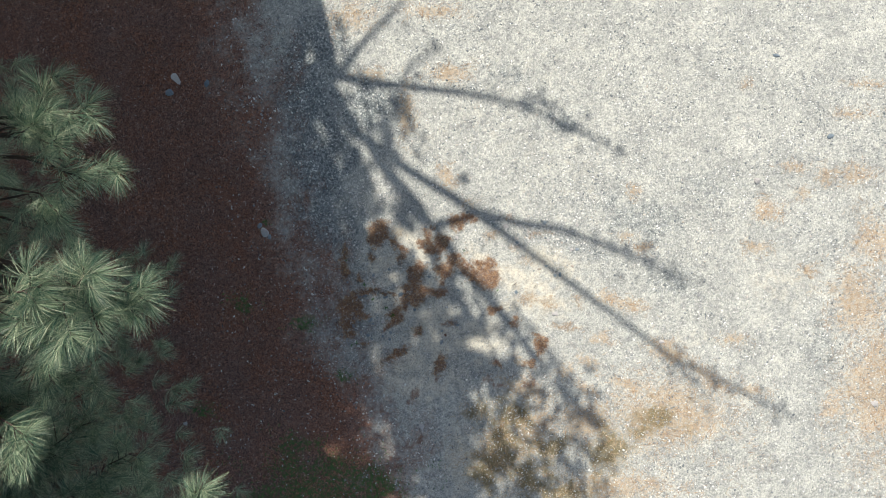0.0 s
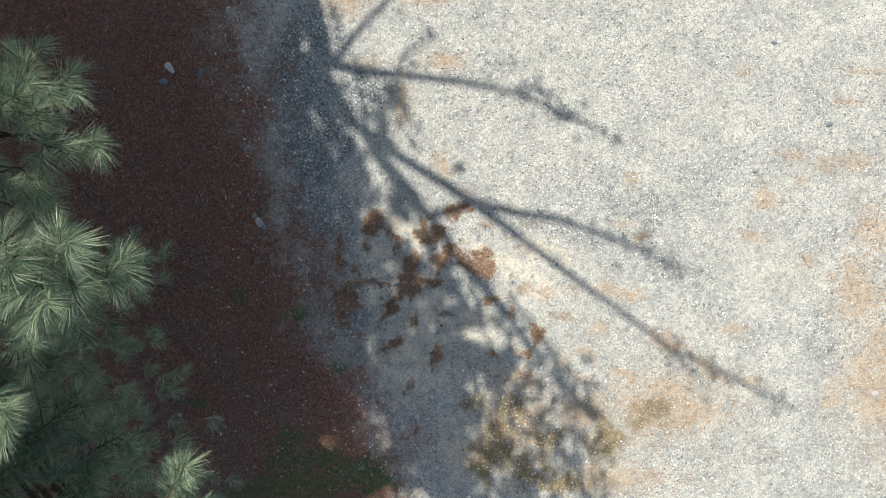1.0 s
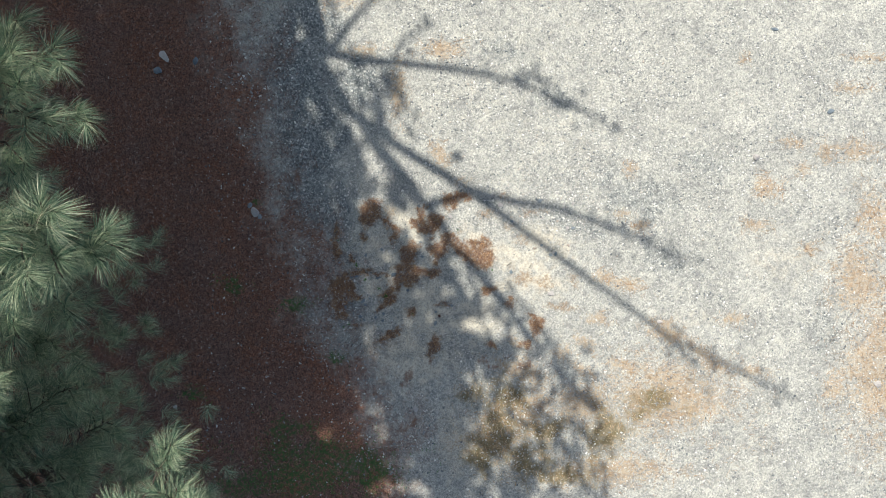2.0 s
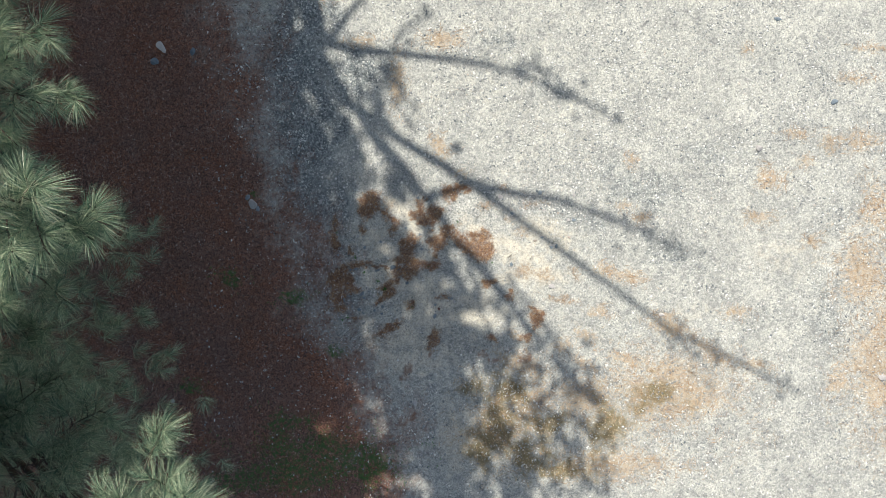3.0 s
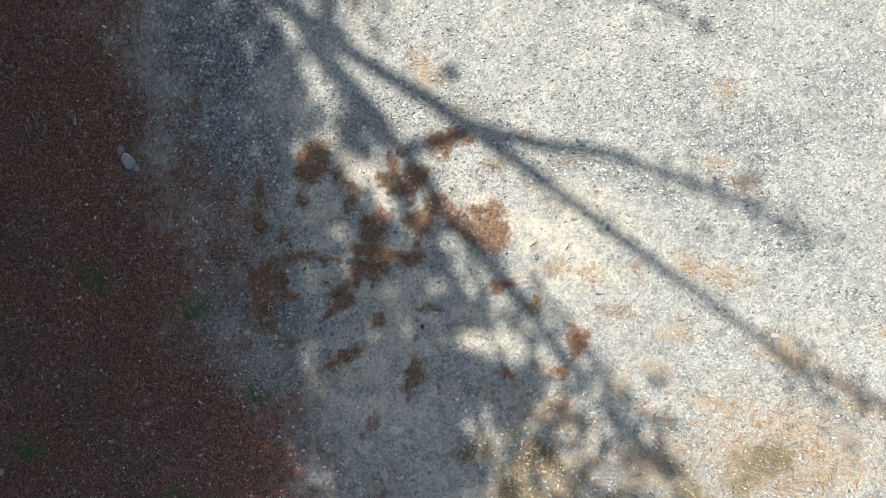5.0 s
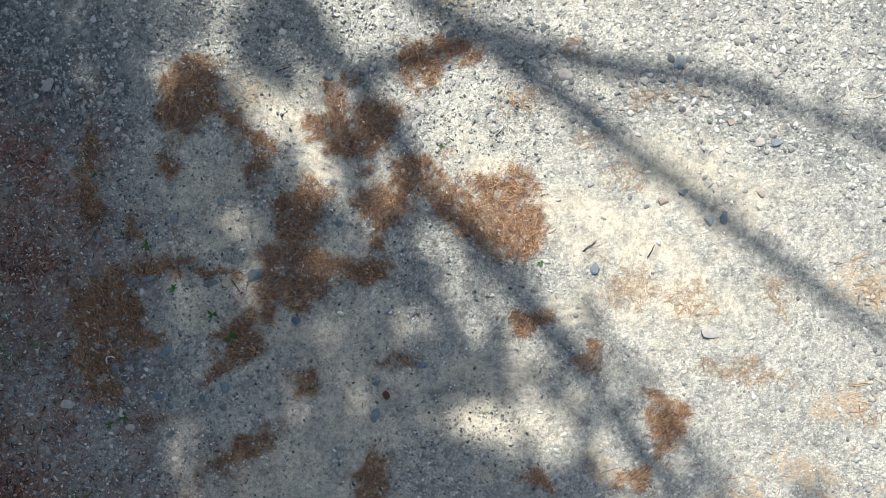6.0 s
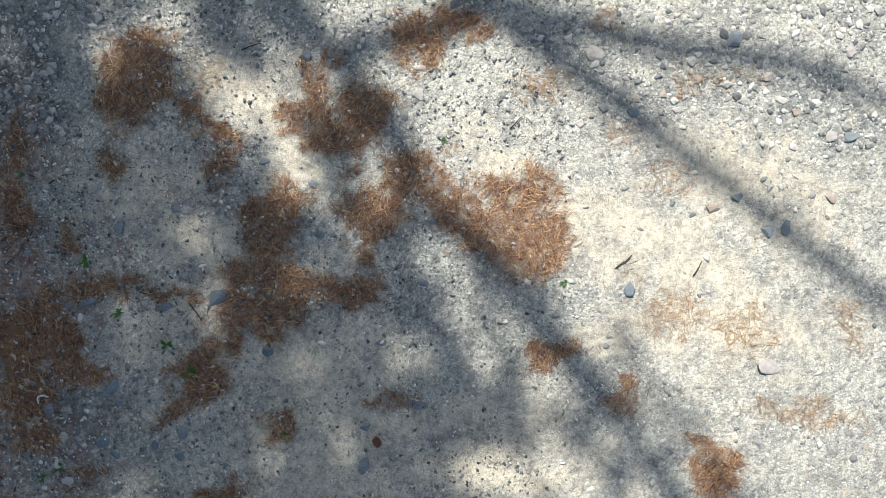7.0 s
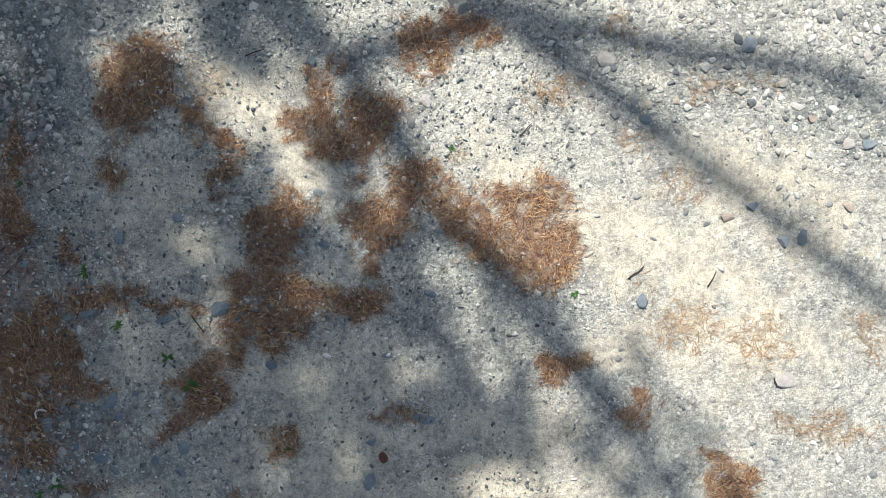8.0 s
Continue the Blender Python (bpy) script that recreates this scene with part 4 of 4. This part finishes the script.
for m in lower:
    me = pick.choice(TUFTS)
    v = np.empty(len(me.vertices) * 3, dtype=np.float32)
    me.vertices.foreach_get("co", v)
    f = np.empty(len(me.loops), dtype=np.int32)
    me.loops.foreach_get("vertex_index", f)
    a = np.array(m)
    verts.append(v.reshape(-1, 3) @ a[:3, :3].T + a[:3, 3])
    faces.append(f.reshape(-1, 4) + base)
    base += len(v) // 3
tagged(mesh_part("lower_foliage", raw_mesh("lower_foliage", np.concatenate(verts), np.concatenate(faces)), GREEN_NEEDLE, near_pine, "dark green needle sprays low in the crown"), kind="stuff")
# unseen clumps added to block the sun from the low branches
for _ in range(4200):
    a, b = pick.uniform(-3.4, -0.62), pick.uniform(-4.2, -1.5)
    p = cast_from(a, b, pick.uniform(4.8, 7.4))
    if not in_camera_view(p) and not sunlit(a, b):
        places.append(p - FOOT)
# unseen clumps left of the camera's view, added to block skylight
for _ in range(3000):
    z = pick.uniform(2.6, 3.3)
    p = Vector((pick.uniform(-4.6, -0.84 * (6.0 - z) - 0.18), pick.uniform(-2.4, 1.2), z))
    places.append(p - FOOT)
# unseen clumps added overhead to keep sky light off the low sprays
for _ in range(6000):
    p = Vector((pick.uniform(-4.6, -1.85), pick.uniform(-3.0, 0.4), pick.uniform(4.2, 6.6)))
    round_off = ((p.x + 3.2) / 1.35) ** 2 + ((p.y + 1.3) / 1.65) ** 2 + ((p.z - 5.3) / 1.25) ** 2
    if round_off < 0.45 + 1.1 * float(cloudy(p.x + p.z, p.y, 0.6)) and not in_camera_view(p) and not sunlit(p.x + SUN_FALL.x * p.z, p.y + SUN_FALL.y * p.z):
        places.append(p - FOOT)
tagged(mesh_part("crown", crown_mesh("crown", places), GREEN_NEEDLE, near_pine), kind="stuff")
for i in range(9):
    bm = bmesh.new()
    end = Vector((pick.uniform(-2.2, 3.0), pick.uniform(0.5, 7.0), pick.uniform(4.6, 7.0)))
    tube(bm, sweep(Vector((0.15, 0.3, end.z - 1.0)), end, 0.15, 6, 700 + i), 0.06, 0.015, 7)
    part("limb", bm, BARK, near_pine, smooth=True)

# the taller pine whose shadow fans out over the gravel
tall_pine = tagged(new("pine_tree"), "tall pine with bare spreading limbs and high needle clusters", "pine tree")
HUB = cast_from(-1.15, 2.05, 7.6)
STEM = Vector((HUB.x - 0.5, HUB.y + 0.4, 0))
tall_pine.location = STEM
bm = bmesh.new()
tube(bm, sweep(Vector((0, 0, -0.1)), HUB - STEM, 0, 8, 31) + sweep(HUB - STEM, cast_from(-1.5, 1.5, 10.5) - STEM, 0, 4, 32)[1:], 0.22, 0.05, 12)
part("trunk", bm, BARK, tall_pine, smooth=True)
for k, (line, r0, r1, h0, h1) in enumerate(((S1, 0.050, 0.011, 7.8, 8.6), (S1B, 0.030, 0.012, 8.0, 8.3), (S1C, 0.014, 0.006, 8.4, 8.8), (S2, 0.056, 0.018, 7.9, 9.4), (S2B, 0.046, 0.016, 8.3, 8.9), (S2D, 0.02, 0.008, 9.0, 9.2), (S2C, 0.05, 0.03, 8.2, 8.3), (S3, 0.080, 0.05, 7.9, 9.6), (S4, 0.040, 0.02, 7.8, 8.4), (S5, 0.06, 0.02, 7.9, 8.6))):
    pts = [cast_from(x, y, h0 + (h1 - h0) * i / (len(line) - 1)) - STEM for i, (x, y) in enumerate(line)]
    bm = bmesh.new()
    tube(bm, pts, r0, r1, 8)
    part("limb", bm, BARK, tall_pine, smooth=True)


def crown_cover(x, y):
    """How thick the high crown stands over a place of its shadow."""
    side = S3[:7] + [(0.83, -0.80), (0.93, -1.35), (1.10, -2.60)]
    edge = np.interp(-y, [-p[1] for p in side], [p[0] for p in side])
    d = np.clip((edge - 0.02 - x) / 0.12, 0, 1) * np.clip(0.6 + (0.32 * np.clip((-0.35 - y) / 0.15, 0, 1) + 0.35 * np.clip((-0.95 - y) / 0.15, 0, 1)) * (x < 0.4) + 1.2 * (cloudy(x, y, 0.3) - 0.4), 0.4, 1)
    d *= np.where((y < -1.25) & (x > 0.3), np.clip(0.16 + 1.2 * (cloudy(x, y, 0.16) - 0.40), 0.06, 0.35), 1)
    d = np.maximum(d, np.clip(2.0 * (cloudy(x, y, 0.07) - 0.34), 0, 0.5) * spots(x, y, [(-0.66, 1.52, 0.26, 0.40, 0)], soft=1.0, ragged=0.9))
    d = np.maximum(d, 0.9 * spots(x, y, [(-0.31, 0.55, 0.08, 0.10, 0)], soft=0.8, ragged=0.4))
    d = np.maximum(d, 0.95 * np.clip((-0.72 - x) / 0.1, 0, 1) * (y < 0.6))
    wide = [(a, b, 0.015 + 1.02 * p, 0.015 + 1.02 * q, r) for a, b, p, q, r in SUNNY + SUNNY_FAR]
    d *= 1 - 0.98 * spots(x, y, wide, soft=0.5, ragged=0.3)
    d *= 1 - 0.95 * spots(x, y, LIT, soft=0.4, ragged=0.0)
    return np.clip(d, 0, 1)


def fringe_cover(x, y):
    """Loose sprigs at the outer edge of the high crown."""
    thin = np.clip(1.6 * (cloudy(x, y, 0.16) - 0.32), 0.10, 0.45) * np.clip((1.75 - 0.15 * (y + 1) - x) / 0.5, 0, 1) * np.clip((-0.95 - y) / 0.4, 0, 1)
    return thin * (1 - 0.95 * spots(x, y, LIT, soft=0.4, ragged=0.0))


cx, cy = strew(14000, -1.9, 2.4, -3.0, 2.9, crown_cover)
heights = rng.uniform(7.6, 9.8, len(cx))
places = [cast_from(a, b, h) - STEM for a, b, h in zip(cx, cy, heights)]
for a, b in CLUMPS:
    places.append(cast_from(a + pick.gauss(0, 0.08), b + pick.gauss(0, 0.08), pick.uniform(8.2, 8.8)) - STEM)
sprigs = []
for line, count in ((S1[-3:], 20), (S1C, 8), (S2B[-3:], 26), (S2[-3:], 18), (S2D, 8), (S3[-4:], 30), (S4, 8)):
    for _ in range(count):
        i, t = pick.randrange(len(line) - 1), pick.random()
        a, b = line[i][0] * (1 - t) + line[i + 1][0] * t, line[i][1] * (1 - t) + line[i + 1][1] * t
        sprigs.append(cast_from(a + pick.gauss(0, 0.16), b + pick.gauss(0, 0.11), pick.uniform(8.4, 9.4)) - STEM)
cx, cy = strew(4600, -0.4, 2.2, -3.0, -0.8, fringe_cover)
sprigs += [cast_from(a, b, h) - STEM for a, b, h in zip(cx, cy, rng.uniform(7.6, 9.6, len(cx)))]
tagged(mesh_part("sprigs", crown_mesh("sprigs", sprigs, 0.040), GREEN_NEEDLE, tall_pine), kind="stuff")
tagged(mesh_part("crown", crown_mesh("crown", places, 0.07), GREEN_NEEDLE, tall_pine), kind="stuff")


# ---- small growth and finds ----
def weed(x, y, size, seed):
    thing = tagged(new("weed"), "small green weed with narrow leaves in the needle litter", "weed", "weeds on the ground")
    thing.location = (x, y, float(swell(x, y)))
    r = random.Random(seed)
    for i in range(9):
        bm = bmesh.new()
        a, ln, w = r.uniform(0, 6.28), size * r.uniform(0.7, 1.25), size * r.uniform(0.13, 0.22)
        rows = []
        for t, wide in ((0.0, 0.3), (0.35, 1.0), (0.7, 0.8), (1.0, 0.12)):
            z = 0.004 + ln * (0.75 * t - 0.45 * t * t)
            c = Vector((math.cos(a) * ln * t, math.sin(a) * ln * t, z))
            s = Vector((-math.sin(a), math.cos(a), 0.15)) * w * wide
            rows.append((bm.verts.new(c - s), bm.verts.new(c + Vector((0, 0, -0.12 * w))), bm.verts.new(c + s)))
        for p, q in zip(rows, rows[1:]):
            bm.faces.new((p[0], p[1], q[1], q[0]))
            bm.faces.new((p[1], p[2], q[2], q[1]))
        part("leaf", bm, LEAF, thing, smooth=True)


for i, (x, y, a, b, turn) in enumerate(WEED):
    weed(x, y, max(a, b) * 0.85, i)


def blades(name, n, box, keep, length, mat, label):
    x, y = strew(n, *box, keep)
    m = len(x)
    a, ln = rng.random(m) * 6.283, length * (0.5 + 0.8 * rng.random(m))
    lean = 0.4 + 0.6 * rng.random(m)
    w = 0.0022
    V = np.empty((m, 5, 3))
    for i, (t, wide) in enumerate(((0, 1), (0, -1), (0.55, 1), (0.55, -1), (1, 0))):
        V[:, i, 0] = x + np.cos(a) * ln * lean * t ** 1.5 - np.sin(a) * w * wide
        V[:, i, 1] = y + np.sin(a) * ln * lean * t ** 1.5 + np.cos(a) * w * wide
        V[:, i, 2] = swell(x, y) + ln * (t - 0.35 * lean * t * t)
    f = np.array([[0, 1, 3], [0, 3, 2], [2, 3, 4]])
    me = raw_mesh(name, V.reshape(-1, 3), (f[None] + 5 * np.arange(m)[:, None, None]).reshape(-1, 3))
    return tagged(mesh_part(name, me, mat), label, "grass", kind="stuff")


blades("green_grass", 24000, (-3.0, 1.4, -3.2, 0.6), lambda x, y: spots(x, y, MOSS, soft=1.4, ragged=1.0) * np.clip(4 * (cloudy(x, y, 0.2) - 0.4), 0, 1), 0.042, LEAF, "short green grass growing through the dark soil")

blades("dry_grass", 7000, (0.1, 3.2, -2.7, -0.9), lambda x, y: spots(x, y, DRY_GRASS, soft=1.4, ragged=1.0), 0.035, STRAW, "low dry grass among the gravel")

# a pine cone
cone = tagged(new("pine_cone"), "small closed red-brown pine cone on the gravel", "pine cone")
cone.location = (CONE[0][0], CONE[0][1], float(swell(*CONE[0])) + 0.013)
cone.rotation_euler = (radians(80), 0, radians(35))
bm = bmesh.new()
bmesh.ops.create_uvsphere(bm, u_segments=10, v_segments=7, radius=0.010)
for v in bm.verts:
    v.co.z *= 1.5
part("core", bm, CONE_SCALE, cone, smooth=True)
shape = bmesh.new()
bmesh.ops.create_cone(shape, cap_ends=True, segments=6, radius1=0.0048, radius2=0.002, depth=0.004)
scale_mesh = bpy.data.meshes.new("scale")
shape.to_mesh(scale_mesh)
shape.free()
for i in range(34):
    z = -0.013 + 0.026 * i / 33
    r = 0.0105 * math.sqrt(max(0.05, 1 - (z / 0.0155) ** 2))
    a = i * 2.39996
    ob = mesh_part("scale", scale_mesh, CONE_SCALE, cone)
    n = Vector((math.cos(a), math.sin(a), 0.5 + z * 30))
    ob.matrix_basis = Matrix.Translation((r * math.cos(a), r * math.sin(a), z)) @ n.to_track_quat('Z', 'Y').to_matrix().to_4x4()

# a curled white scrap
bm = bmesh.new()
c = Vector((*CURL[0], float(swell(*CURL[0])) + 0.006))
tube(bm, [c + Vector((0.014 * math.cos(a), 0.009 * math.sin(a), 0.002 * a)) for a in [0.2 + 0.35 * i for i in range(10)]] + [c + Vector((-0.012, -0.016, 0.004))], 0.003, 0.0022, 6)
tagged(part("scrap", bm, WHITE, smooth=True), "curled white scrap lying on the needle litter", "scrap")


def twig(x, y, length, turn, seed):
    bm = bmesh.new()
    a = Vector((-length / 2, 0, 0.004))
    tube(bm, sweep(a, -a + Vector((0, 0, 0.008)), 0.003, 5, seed), 0.0022, 0.0012, 6)
    ob = part("twig", bm, BARK, smooth=True)
    ob.matrix_basis = pose(x, y, float(swell(x, y)) + 0.001, 0, 0, turn)
    tagged(ob, "thin dry brown twig lying on the ground", "twig", "twigs on the ground")


for i, (x, y, ln, turn) in enumerate(((0.48, 0.19, 0.05, 45), (0.80, -0.22, 0.06, 40), (-0.40, -0.60, 0.05, 75), (-0.30, 0.41, 0.06, 20), (-0.55, 0.30, 0.03, 40), (1.02, -0.24, 0.05, 60), (-0.47, -0.37, 0.07, -55))):
    twig(x, y, ln, turn, 900 + i)

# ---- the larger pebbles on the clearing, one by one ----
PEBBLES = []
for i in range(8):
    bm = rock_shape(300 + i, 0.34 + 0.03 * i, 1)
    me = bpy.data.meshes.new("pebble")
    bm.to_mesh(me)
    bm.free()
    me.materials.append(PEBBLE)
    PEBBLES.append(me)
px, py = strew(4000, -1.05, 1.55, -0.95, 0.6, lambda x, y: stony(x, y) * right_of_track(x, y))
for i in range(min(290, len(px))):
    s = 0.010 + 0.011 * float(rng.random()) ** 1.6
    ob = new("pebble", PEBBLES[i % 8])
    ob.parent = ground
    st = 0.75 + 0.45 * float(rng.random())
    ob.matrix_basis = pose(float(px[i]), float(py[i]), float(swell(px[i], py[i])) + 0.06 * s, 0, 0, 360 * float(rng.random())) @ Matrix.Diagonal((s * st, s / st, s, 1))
